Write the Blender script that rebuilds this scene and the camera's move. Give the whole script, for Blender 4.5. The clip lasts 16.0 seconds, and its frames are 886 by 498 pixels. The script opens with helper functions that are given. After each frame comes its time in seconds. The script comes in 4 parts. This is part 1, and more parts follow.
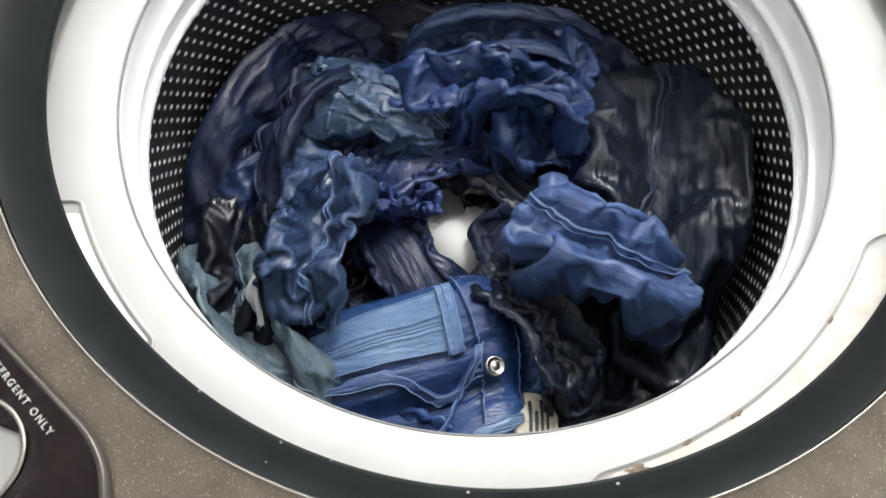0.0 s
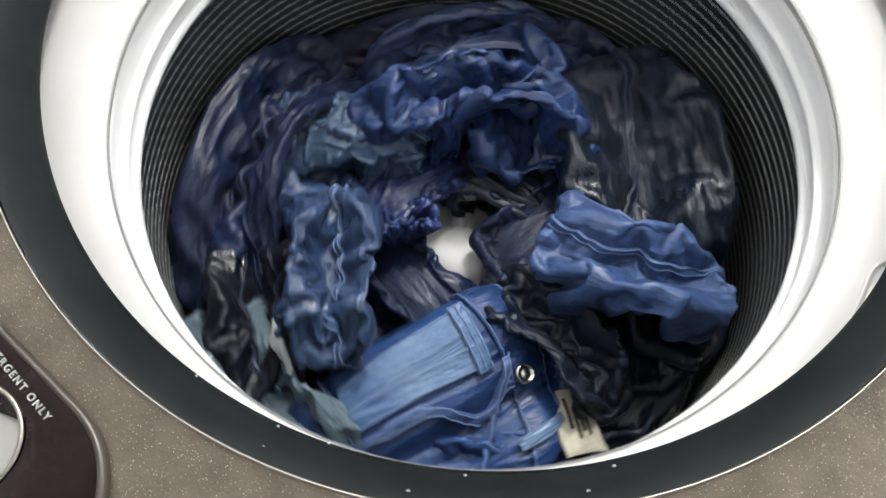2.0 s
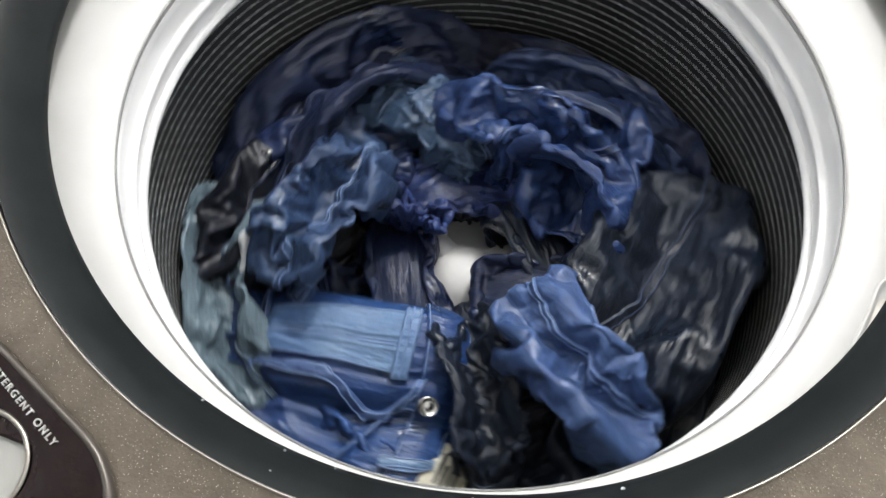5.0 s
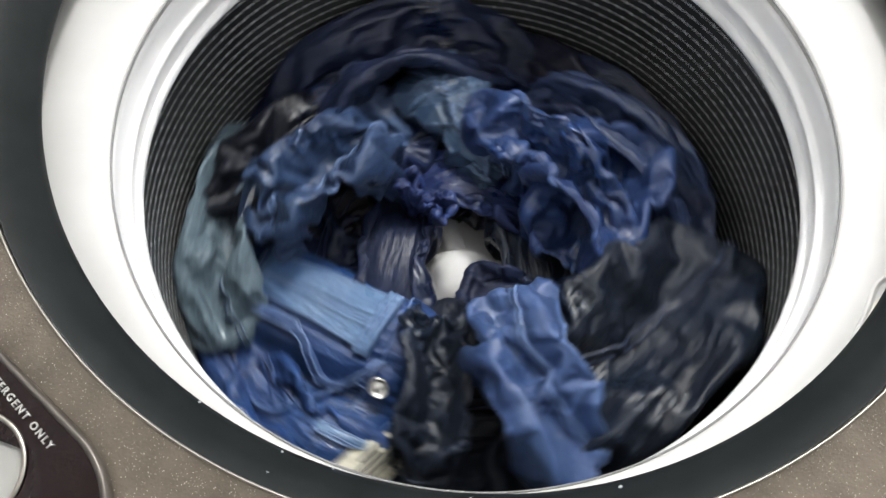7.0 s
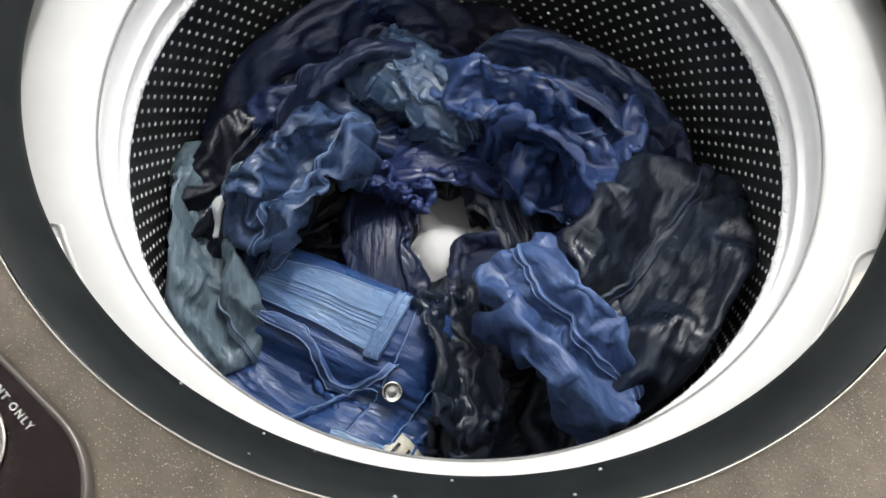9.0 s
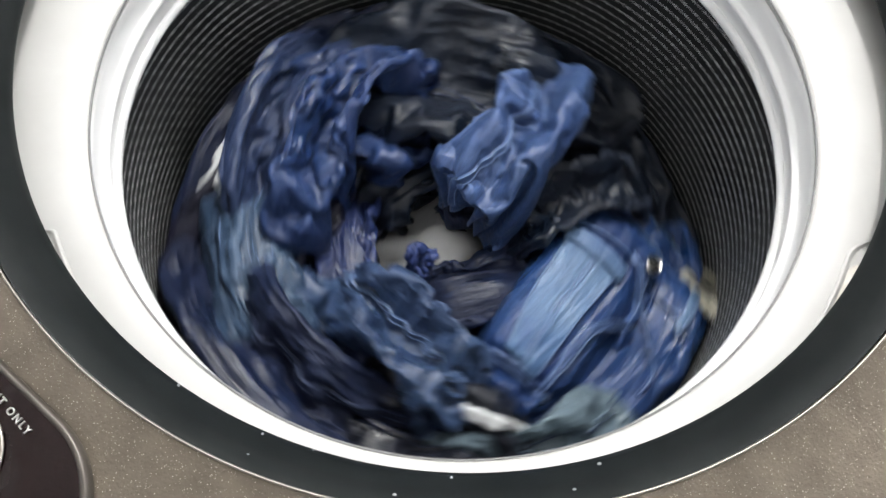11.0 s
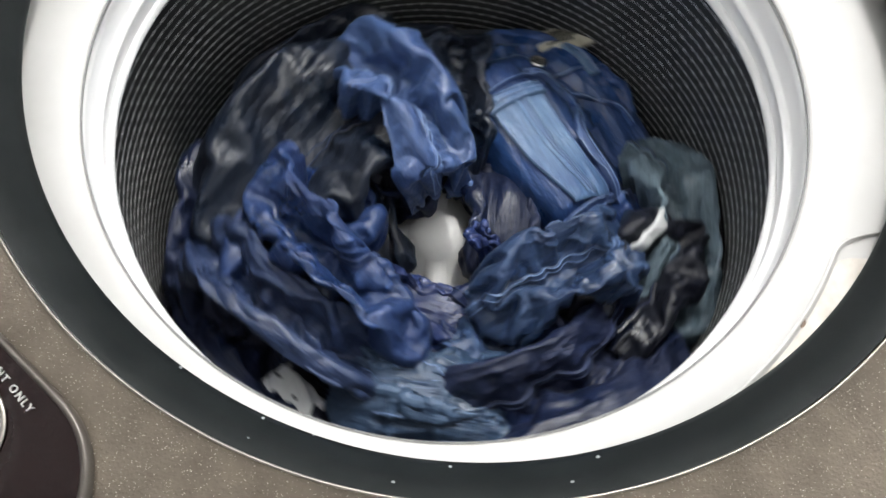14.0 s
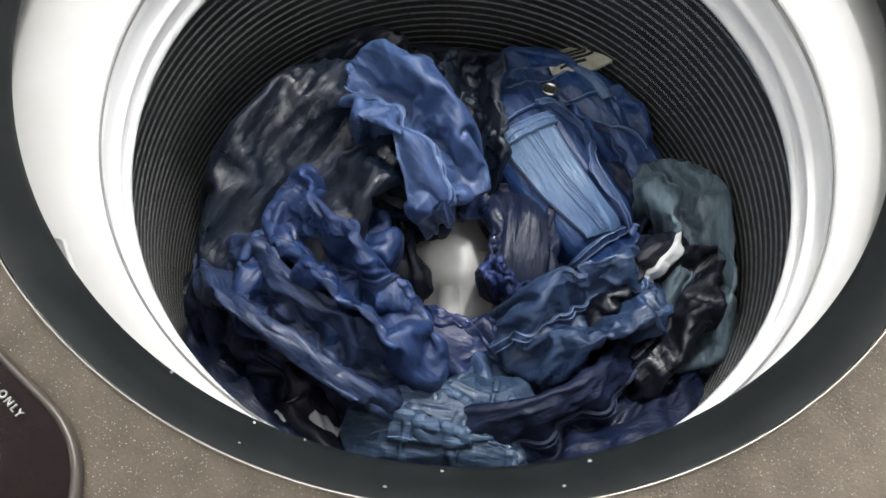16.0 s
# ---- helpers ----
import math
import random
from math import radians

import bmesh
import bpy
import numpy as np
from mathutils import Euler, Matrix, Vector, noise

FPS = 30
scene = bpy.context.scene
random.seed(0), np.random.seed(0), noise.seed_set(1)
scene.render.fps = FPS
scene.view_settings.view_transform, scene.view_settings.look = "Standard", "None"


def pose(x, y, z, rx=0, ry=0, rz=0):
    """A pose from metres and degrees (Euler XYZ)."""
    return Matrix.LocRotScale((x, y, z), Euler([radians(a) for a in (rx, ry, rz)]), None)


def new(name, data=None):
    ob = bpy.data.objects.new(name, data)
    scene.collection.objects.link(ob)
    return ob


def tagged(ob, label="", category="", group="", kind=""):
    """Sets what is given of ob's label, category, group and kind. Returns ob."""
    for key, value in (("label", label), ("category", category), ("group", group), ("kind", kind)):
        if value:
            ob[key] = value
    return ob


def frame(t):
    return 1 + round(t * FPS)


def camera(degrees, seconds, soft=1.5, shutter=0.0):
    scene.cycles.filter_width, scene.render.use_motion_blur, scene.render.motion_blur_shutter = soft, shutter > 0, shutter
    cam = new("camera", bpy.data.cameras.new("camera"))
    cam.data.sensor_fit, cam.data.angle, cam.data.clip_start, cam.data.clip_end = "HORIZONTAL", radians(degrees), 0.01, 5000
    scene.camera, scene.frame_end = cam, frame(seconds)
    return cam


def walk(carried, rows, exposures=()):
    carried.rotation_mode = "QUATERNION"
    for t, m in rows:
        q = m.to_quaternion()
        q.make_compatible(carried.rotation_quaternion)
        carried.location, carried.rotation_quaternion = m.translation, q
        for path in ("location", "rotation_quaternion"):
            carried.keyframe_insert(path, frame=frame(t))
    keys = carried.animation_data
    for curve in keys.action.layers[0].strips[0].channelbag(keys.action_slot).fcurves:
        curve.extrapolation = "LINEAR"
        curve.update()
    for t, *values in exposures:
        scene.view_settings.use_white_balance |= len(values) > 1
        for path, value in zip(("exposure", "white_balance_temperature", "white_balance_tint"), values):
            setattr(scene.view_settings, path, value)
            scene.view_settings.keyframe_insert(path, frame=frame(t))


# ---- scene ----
H = 0.98                      # height of the washer's top panel

# ---- camera ----
cam = camera(55.0, 16.0, shutter=0.8)
EYE = (-0.0026, -0.3058, H + 0.370)
AIM = [
    (0, 3.32, -66.34, 3.58), (0.2, 3.38, -66.85, 3.58), (0.5, 2.77, -67.06, 3.47), (0.8, 2.86, -66.91, 3.47),
    (1, 3.29, -66.61, 3.57), (1.2, 2.98, -66.55, 3.57), (1.5, 2.44, -66.89, 3.92), (1.8, 2.24, -67.13, 3.92),
    (2, 2.49, -67.39, 4.13), (2.2, 2.55, -67.07, 4.13), (2.5, 2.29, -66.64, 3.74), (2.8, 2.41, -65.86, 3.74),
    (3, 3.25, -66.16, 2.71), (3.2, 3.71, -66.21, 2.71), (3.5, 3.66, -65.99, 2.43), (3.8, 3.71, -65.95, 2.43),
    (4, 3.38, -65.91, 2.57), (4.2, 3.55, -65.91, 2.57), (6.3, 3.79, -65.95, 2.57), (6.5, 3.69, -65.78, 1.96),
    (6.8, 3.57, -66.07, 1.96), (7, 3.02, -65.92, 2.77), (7.2, 2.82, -66.02, 2.77), (7.5, 2.04, -66.55, 3.57),
    (7.8, 1.62, -66.74, 3.57), (8, 0.15, -67.1, 6.2), (8.2, -0.26, -67.14, 6.2), (8.5, -1.3, -67.36, 7.24),
    (8.8, -0.94, -67.13, 7.24), (9, -0.01, -66.96, 6.04), (9.2, 0.24, -67.05, 6.04), (11.3, -1.08, -67.13, 6.04),
    (11.5, -1.43, -67.41, 7.29), (11.8, -0.57, -67.19, 7.29), (12, -0.07, -67.19, 6.51), (12.2, 0.29, -67.28, 6.51),
    (12.5, 0.13, -67.52, 6.19), (12.8, -0.38, -67.46, 6.19), (13, -0.28, -67.31, 6.51), (13.2, -0.15, -67.37, 6.51),
    (13.5, 1.28, -67.11, 5.36), (13.8, 1.06, -67.5, 5.36), (14, -0.2, -67.84, 6.78), (14.3, -1.12, -67.51, 6.78),
    (14.5, -1.61, -67.7, 7.93), (14.8, -0.45, -67.61, 7.93), (15, 0.86, -67.35, 6.01), (15.3, 0.52, -67.42, 6.01),
    (16, -1.54, -67.49, 8.01),
]


def aim(yaw, pitch, lean):
    """A handheld camera pose over the drum: yaw, pitch and lean in degrees."""
    return pose(*EYE) @ pose(0, 0, 0, 0, 0, yaw) @ pose(0, 0, 0, 90 + pitch) @ pose(0, 0, 0, 0, 0, lean)


walk(cam, [(t, aim(a, b, c)) for t, a, b, c in AIM])

# ---- light ----
world = bpy.data.worlds.new("room_air")
scene.world = world
world.use_nodes = True
world.node_tree.nodes["Background"].inputs[0].default_value = (0.9, 0.95, 1.0, 1)
world.node_tree.nodes["Background"].inputs[1].default_value = 0.11


def bulb(name, place, radius, watts, colour):
    data = bpy.data.lights.new(name, "POINT")
    data.shadow_soft_size, data.energy, data.color = radius, watts, colour
    ob = new(name, data)
    ob.location = place
    return ob


bulb("ceiling_bulb_light", (0.20, 0.76, 2.34), 0.06, 57, (1.0, 0.985, 0.965))
scene.view_settings.exposure = 0.0


# ---- materials ----
def material(name, colour, rough=0.5, metal=0.0, spec=0.5):
    m = bpy.data.materials.new(name)
    m.use_nodes = True
    b = m.node_tree.nodes["Principled BSDF"]
    b.inputs["Base Color"].default_value = (*colour, 1)
    b.inputs["Roughness"].default_value = rough
    b.inputs["Metallic"].default_value = metal
    b.inputs["Specular IOR Level"].default_value = spec
    return m


def node(m, kind, **inputs):
    n = m.node_tree.nodes.new(kind)
    for k, v in inputs.items():
        n.inputs[k].default_value = v
    return n


def link(m, a, b):
    m.node_tree.links.new(a, b)


def varied(m, colour_a, colour_b, scale, detail=6.0, low=0.35, high=0.65):
    """Blend two colours over a noise at real-world scale. Returns the coordinates and the mix."""
    bsdf = m.node_tree.nodes["Principled BSDF"]
    co = node(m, "ShaderNodeTexCoord").outputs["Object"]
    n = node(m, "ShaderNodeTexNoise", Scale=scale, Detail=detail, Roughness=0.6)
    link(m, co, n.inputs["Vector"])
    r = m.node_tree.nodes.new("ShaderNodeMapRange")
    r.inputs["From Min"].default_value, r.inputs["From Max"].default_value = low, high
    link(m, n.outputs["Fac"], r.inputs["Value"])
    mix = m.node_tree.nodes.new("ShaderNodeMix")
    mix.data_type = "RGBA"
    mix.inputs["A"].default_value, mix.inputs["B"].default_value = (*colour_a, 1), (*colour_b, 1)
    link(m, r.outputs["Result"], mix.inputs["Factor"])
    link(m, mix.outputs["Result"], bsdf.inputs["Base Color"])
    return co, mix


def bumped(m, co, scale, strength, distance=0.001, kind="noise"):
    bsdf = m.node_tree.nodes["Principled BSDF"]
    n = node(m, "ShaderNodeTexNoise", Scale=scale, Detail=5.0)
    link(m, co, n.inputs["Vector"])
    bump = node(m, "ShaderNodeBump", Strength=strength, Distance=distance)
    link(m, n.outputs["Fac"], bump.inputs["Height"])
    if bsdf.inputs["Normal"].links:
        link(m, bsdf.inputs["Normal"].links[0].from_socket, bump.inputs["Normal"])
    link(m, bump.outputs["Normal"], bsdf.inputs["Normal"])


def cloth_material(name, dark, light, rough=0.50, scale=11.0, weave=0.12, wet=0.20, crest_pale=0.45, film=0.55):
    """Soaked woven cloth: broad fading, thread streaks, fold crests painted paler as wear and highlight, small creases,
    a patchy film of water.
    """
    m = material(name, dark, rough, 0.0, 0.45)
    bsdf = m.node_tree.nodes["Principled BSDF"]
    co, mix = varied(m, dark, tuple(0.3 * a + 0.7 * b for a, b in zip(dark, light)), scale, 4.0, 0.30, 0.70)
    threads = m.node_tree.nodes.new("ShaderNodeMapping")
    threads.inputs["Scale"].default_value = (40.0, 620.0, 200.0)
    link(m, co, threads.inputs["Vector"])
    grain = node(m, "ShaderNodeTexNoise", Scale=1.0, Detail=3.0)
    link(m, threads.outputs["Vector"], grain.inputs["Vector"])
    mul = m.node_tree.nodes.new("ShaderNodeMix")
    mul.data_type, mul.blend_type = "RGBA", "OVERLAY"
    mul.inputs["Factor"].default_value = 0.40
    link(m, mix.outputs["Result"], mul.inputs["A"])
    link(m, grain.outputs["Fac"], mul.inputs["B"])
    # Paler fold crests: denim wear, plus a highlight mixed into the colour.
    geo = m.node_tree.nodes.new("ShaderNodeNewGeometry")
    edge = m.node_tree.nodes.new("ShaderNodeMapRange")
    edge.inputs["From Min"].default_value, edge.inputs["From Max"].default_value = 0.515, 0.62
    edge.inputs["To Max"].default_value = crest_pale
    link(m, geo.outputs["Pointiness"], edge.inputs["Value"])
    crest_mix = m.node_tree.nodes.new("ShaderNodeMix")
    crest_mix.data_type = "RGBA"
    crest_mix.inputs["B"].default_value = (*[min(0.7, 1.8 * c + 0.004) for c in light], 1)
    link(m, edge.outputs["Result"], crest_mix.inputs["Factor"])
    link(m, mul.outputs["Result"], crest_mix.inputs["A"])
    link(m, crest_mix.outputs["Result"], bsdf.inputs["Base Color"])
    patch = node(m, "ShaderNodeTexNoise", Scale=19.0, Detail=4.0)
    link(m, co, patch.inputs["Vector"])
    wetness = m.node_tree.nodes.new("ShaderNodeMapRange")
    wetness.inputs["From Min"].default_value, wetness.inputs["From Max"].default_value = 0.44, 0.62
    wetness.inputs["To Min"].default_value, wetness.inputs["To Max"].default_value = rough, wet
    link(m, patch.outputs["Fac"], wetness.inputs["Value"])
    link(m, wetness.outputs["Result"], bsdf.inputs["Roughness"])
    soak = m.node_tree.nodes.new("ShaderNodeMapRange")
    soak.inputs["From Min"].default_value, soak.inputs["From Max"].default_value = 0.46, 0.62
    soak.inputs["To Max"].default_value = film
    link(m, patch.outputs["Fac"], soak.inputs["Value"])
    link(m, soak.outputs["Result"], bsdf.inputs["Coat Weight"])
    bsdf.inputs["Coat Roughness"].default_value = 0.07
    wave = node(m, "ShaderNodeTexWave", Scale=380.0, Distortion=1.5)
    wave.bands_direction = "DIAGONAL"
    link(m, co, wave.inputs["Vector"])
    b1 = node(m, "ShaderNodeBump", Strength=weave, Distance=0.0006)
    link(m, wave.outputs["Fac"], b1.inputs["Height"])
    link(m, b1.outputs["Normal"], bsdf.inputs["Normal"])
    bumped(m, co, 150.0, 0.45, 0.002)
    place = m.node_tree.nodes.new("ShaderNodeMapping")
    place.inputs["Rotation"].default_value = (0, 0, 0.25)
    place.inputs["Scale"].default_value = (22.0, 120.0, 60.0)
    link(m, co, place.inputs["Vector"])
    bumped(m, place.outputs["Vector"], 1.0, 0.85, 0.004)
    link(m, bsdf.inputs["Normal"].links[0].from_socket, bsdf.inputs["Coat Normal"])
    return m


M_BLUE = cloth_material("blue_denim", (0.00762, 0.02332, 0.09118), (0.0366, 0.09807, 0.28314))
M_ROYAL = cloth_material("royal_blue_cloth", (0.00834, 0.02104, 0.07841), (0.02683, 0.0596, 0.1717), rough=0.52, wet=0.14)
M_FADED = cloth_material("faded_denim", (0.045, 0.105, 0.245), (0.215, 0.345, 0.520), scale=17.0, crest_pale=0.25)
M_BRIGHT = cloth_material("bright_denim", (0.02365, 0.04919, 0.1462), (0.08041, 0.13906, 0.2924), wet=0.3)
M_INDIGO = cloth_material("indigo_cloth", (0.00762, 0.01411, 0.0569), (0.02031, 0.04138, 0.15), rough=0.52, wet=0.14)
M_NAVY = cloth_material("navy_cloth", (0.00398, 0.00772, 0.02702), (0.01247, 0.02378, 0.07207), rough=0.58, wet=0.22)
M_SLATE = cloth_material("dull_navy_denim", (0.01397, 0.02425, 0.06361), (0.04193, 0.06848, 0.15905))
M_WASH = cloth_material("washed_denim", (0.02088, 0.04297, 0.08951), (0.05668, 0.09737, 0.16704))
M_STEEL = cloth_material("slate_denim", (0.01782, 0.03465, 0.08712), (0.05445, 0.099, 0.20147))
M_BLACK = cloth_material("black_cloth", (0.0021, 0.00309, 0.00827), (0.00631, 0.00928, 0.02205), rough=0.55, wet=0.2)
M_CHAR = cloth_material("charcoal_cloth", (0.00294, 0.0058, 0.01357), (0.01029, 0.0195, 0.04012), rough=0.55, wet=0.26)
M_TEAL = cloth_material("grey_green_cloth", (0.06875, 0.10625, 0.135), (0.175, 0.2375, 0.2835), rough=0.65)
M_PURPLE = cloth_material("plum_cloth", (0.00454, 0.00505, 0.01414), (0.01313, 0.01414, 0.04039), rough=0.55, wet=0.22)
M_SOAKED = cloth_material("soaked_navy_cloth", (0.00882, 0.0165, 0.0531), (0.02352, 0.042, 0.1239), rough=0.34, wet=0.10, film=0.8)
M_THREAD = material("pale_thread", (0.16, 0.24, 0.42), 0.7)
M_DTHREAD = material("navy_thread", (0.03, 0.045, 0.10), 0.7)
M_BUTTON = material("nickel_button", (0.55, 0.54, 0.52), 0.25, 1.0)
M_LEATHER = material("cream_patch", (0.55, 0.53, 0.42), 0.6)
bumped(M_LEATHER, varied(M_LEATHER, (0.40, 0.38, 0.28), (0.62, 0.60, 0.50), 90)[0], 300, 0.3)
M_PRINT = material("black_print", (0.03, 0.03, 0.03), 0.5)
M_LABEL = material("white_label", (0.68, 0.70, 0.71), 0.6)

M_PANEL = material("champagne_glitter", (0.14, 0.115, 0.085), 0.33, 0.5)
_co, _mix = varied(M_PANEL, (0.115, 0.096, 0.075), (0.165, 0.138, 0.108), 40)
_v = node(M_PANEL, "ShaderNodeTexVoronoi", Scale=1700.0)
link(M_PANEL, _co, _v.inputs["Vector"])
_bw = node(M_PANEL, "ShaderNodeSeparateColor")
link(M_PANEL, _v.outputs["Color"], _bw.inputs["Color"])
_fl = M_PANEL.node_tree.nodes.new("ShaderNodeMapRange")
_fl.inputs["From Min"].default_value, _fl.inputs["From Max"].default_value = 0.88, 0.98
link(M_PANEL, _bw.outputs["Red"], _fl.inputs["Value"])
_near = M_PANEL.node_tree.nodes.new("ShaderNodeMapRange")
_near.inputs["From Min"].default_value, _near.inputs["From Max"].default_value = 0.42, 0.20
link(M_PANEL, _v.outputs["Distance"], _near.inputs["Value"])
_spot = M_PANEL.node_tree.nodes.new("ShaderNodeMath")
_spot.operation = "MULTIPLY"
link(M_PANEL, _fl.outputs["Result"], _spot.inputs[0])
link(M_PANEL, _near.outputs["Result"], _spot.inputs[1])
_fm = M_PANEL.node_tree.nodes.new("ShaderNodeMix")
_fm.data_type = "RGBA"
_fm.inputs["B"].default_value = (0.80, 0.75, 0.66, 1)
link(M_PANEL, _spot.outputs["Value"], _fm.inputs["Factor"])
link(M_PANEL, _mix.outputs["Result"], _fm.inputs["A"])
link(M_PANEL, _fm.outputs["Result"], M_PANEL.node_tree.nodes["Principled BSDF"].inputs["Base Color"])
bumped(M_PANEL, _co, 620, 0.45, 0.0008)

M_DARK = material("grey_green_plastic", (0.016, 0.019, 0.018), 0.40, 0.0, 0.16)
bumped(M_DARK, varied(M_DARK, (0.009, 0.011, 0.0115), (0.014, 0.0165, 0.0170), 30)[0], 900, 0.12, 0.0004)
M_TRIM = material("silver_trim", (0.62, 0.61, 0.59), 0.3, 1.0)
M_LINE = material("dull_silver_line", (0.30, 0.28, 0.25), 0.34, 1.0)
M_WHITE = material("white_plastic", (0.80, 0.80, 0.79), 0.42)
bumped(M_WHITE, varied(M_WHITE, (0.515, 0.515, 0.500), (0.555, 0.555, 0.540), 18)[0], 60, 0.06, 0.001)
# Cream stain plus the recess's dimmer, low-angle light put into the colour.
M_CREAM = material("stained_dim_cream_plastic", (0.60, 0.56, 0.50), 0.5)
bumped(M_CREAM, varied(M_CREAM, (0.50, 0.46, 0.40), (0.66, 0.63, 0.58), 60)[0], 120, 0.1)
M_RIM = material("balance_ring_plastic", (0.72, 0.74, 0.73), 0.28)
bumped(M_RIM, varied(M_RIM, (0.84, 0.85, 0.85), (0.90, 0.90, 0.90), 40)[0], 200, 0.12, 0.0006)
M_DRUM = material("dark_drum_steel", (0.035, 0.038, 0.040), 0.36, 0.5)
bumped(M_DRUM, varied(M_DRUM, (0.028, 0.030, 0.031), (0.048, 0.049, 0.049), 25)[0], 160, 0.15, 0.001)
# Near-white so the bright reflections at the drum holes sit in the colour.
M_DOT = material("hole_glint_white", (0.95, 0.96, 0.96), 0.28, 0.25)
M_HUB = material("white_impeller", (0.80, 0.80, 0.78), 0.5)
varied(M_HUB, (0.78, 0.78, 0.77), (0.87, 0.87, 0.86), 35)
M_WATER = material("dark_wash_water", (0.006, 0.008, 0.014), 0.08, 0.0, 0.5)
bumped(M_WATER, node(M_WATER, "ShaderNodeTexCoord").outputs["Object"], 45, 0.5, 0.004)
M_BROWN = material("brown_gloss_plastic", (0.010, 0.005, 0.005), 0.10, 0.0, 0.22)
bumped(M_BROWN, node(M_BROWN, "ShaderNodeTexCoord").outputs["Object"], 38, 0.35, 0.006)
M_WETLIP = material("wet_ring_lip", (0.86, 0.87, 0.87), 0.10)
bumped(M_WETLIP, node(M_WETLIP, "ShaderNodeTexCoord").outputs["Object"], 210, 1.0, 0.004)
M_TAUPE = material("taupe_edge", (0.09, 0.08, 0.07), 0.34, 0.6)
M_CUP = material("cup_interior", (0.30, 0.30, 0.28), 0.5)
# Grey stands for the shade in the gap inside the cover ring.
M_GROOVE = material("grey_seal", (0.22, 0.22, 0.22), 0.6)
M_DIRT = material("rust_and_lint", (0.12, 0.075, 0.045), 0.9)
bumped(M_DIRT, varied(M_DIRT, (0.13, 0.12, 0.11), (0.36, 0.25, 0.17), 350)[0], 600, 0.8)
M_FOAM = material("soap_drop", (0.30, 0.32, 0.33), 0.08)
M_PAINT = material("room_paint", (0.70, 0.69, 0.66), 0.8)
bumped(M_PAINT, varied(M_PAINT, (0.78, 0.785, 0.79), (0.84, 0.845, 0.85), 3)[0], 80, 0.1)
M_FLOOR = material("floor_tile", (0.42, 0.40, 0.37), 0.45)
varied(M_FLOOR, (0.36, 0.34, 0.31), (0.48, 0.46, 0.43), 6)
M_CASE = material("washer_case", (0.13, 0.11, 0.085), 0.4, 0.5)
varied(M_CASE, (0.12, 0.10, 0.08), (0.15, 0.125, 0.10), 20)
M_LAMP = material("lamp_glass", (0.9, 0.9, 0.88), 0.4)
M_LAMP.node_tree.nodes["Principled BSDF"].inputs["Emission Color"].default_value = (1.0, 0.98, 0.95, 1)
M_LAMP.node_tree.nodes["Principled BSDF"].inputs["Emission Strength"].default_value = 3.0


# ---- building helpers ----
def mesh_of(name, verts, faces, mat, smooth=True):
    me = bpy.data.meshes.new(name)
    me.from_pydata([tuple(v) for v in verts], [], faces)
    me.materials.append(mat)
    if smooth:
        me.polygons.foreach_set("use_smooth", [True] * len(me.polygons))
    me.update()
    return me


def piece(name, verts, faces, mat, parent=None, label="", smooth=True):
    ob = new(name, mesh_of(name, verts, faces, mat, smooth))
    ob.parent = parent
    if label:
        ob["label"] = label
    return ob


def thing(name, label, category, place=(0, 0, 0), group="", kind=""):
    ob = new(name)
    ob.empty_display_size = 0.05
    ob.location = place
    return tagged(ob, label, category, group, kind)


def lathe(profile, steps=180, closed=False, a0=0.0, a1=360.0, centre=(0, 0)):
    """Turn (radius, z) points about a vertical axis."""
    full = abs(a1 - a0) >= 360
    n = steps if full else steps + 1
    verts, faces = [], []
    for i in range(n):
        a = radians(a0 + (a1 - a0) * i / steps)
        verts += [(centre[0] + r * math.cos(a), centre[1] + r * math.sin(a), z) for r, z in profile]
    k = len(profile)
    for i in range(steps):
        j = (i + 1) % n
        for p in range(k if closed else k - 1):
            q = (p + 1) % k
            faces.append((i * k + p, j * k + p, j * k + q, i * k + q))
    if closed and not full:
        faces.append(tuple(range(k))[::-1])
        faces.append(tuple(steps * k + p for p in range(k)))
    return verts, faces


def box(x0, y0, z0, x1, y1, z1):
    v = [(x, y, z) for x in (x0, x1) for y in (y0, y1) for z in (z0, z1)]
    return v, [(0, 1, 3, 2), (4, 6, 7, 5), (0, 4, 5, 1), (2, 3, 7, 6), (0, 2, 6, 4), (1, 5, 7, 3)]


def rounded(points, radius, steps=10):
    """A closed outline with rounded corners."""
    out, n = [], len(points)
    for i in range(n):
        p, a, b = Vector(points[i]), Vector(points[i - 1]), Vector(points[(i + 1) % n])
        s, e = p + (a - p).normalized() * radius, p + (b - p).normalized() * radius
        for k in range(steps + 1):
            t = k / steps
            out.append(tuple((1 - t) ** 2 * s + 2 * t * (1 - t) * p + t * t * e))
    return out


def slab(outline, z0, z1, inset=0.0, drop=0.0):
    """An upright slab from an outline, with a small sloped shoulder."""
    n = len(outline)
    c = Vector((sum(p[0] for p in outline) / n, sum(p[1] for p in outline) / n))
    inner = []
    for p in outline:
        d = Vector(p) - c
        inner.append(tuple(c + d * (1 - inset / max(d.length, 1e-6))))
    v = [(x, y, z0) for x, y in outline] + [(x, y, z1 - drop) for x, y in outline] + [(x, y, z1) for x, y in inner]
    f = [(k * n + i, k * n + (i + 1) % n, (k + 1) * n + (i + 1) % n, (k + 1) * n + i) for k in range(2) for i in range(n)]
    f.append(tuple(2 * n + i for i in range(n)))
    f.append(tuple(range(n))[::-1])
    return v, f


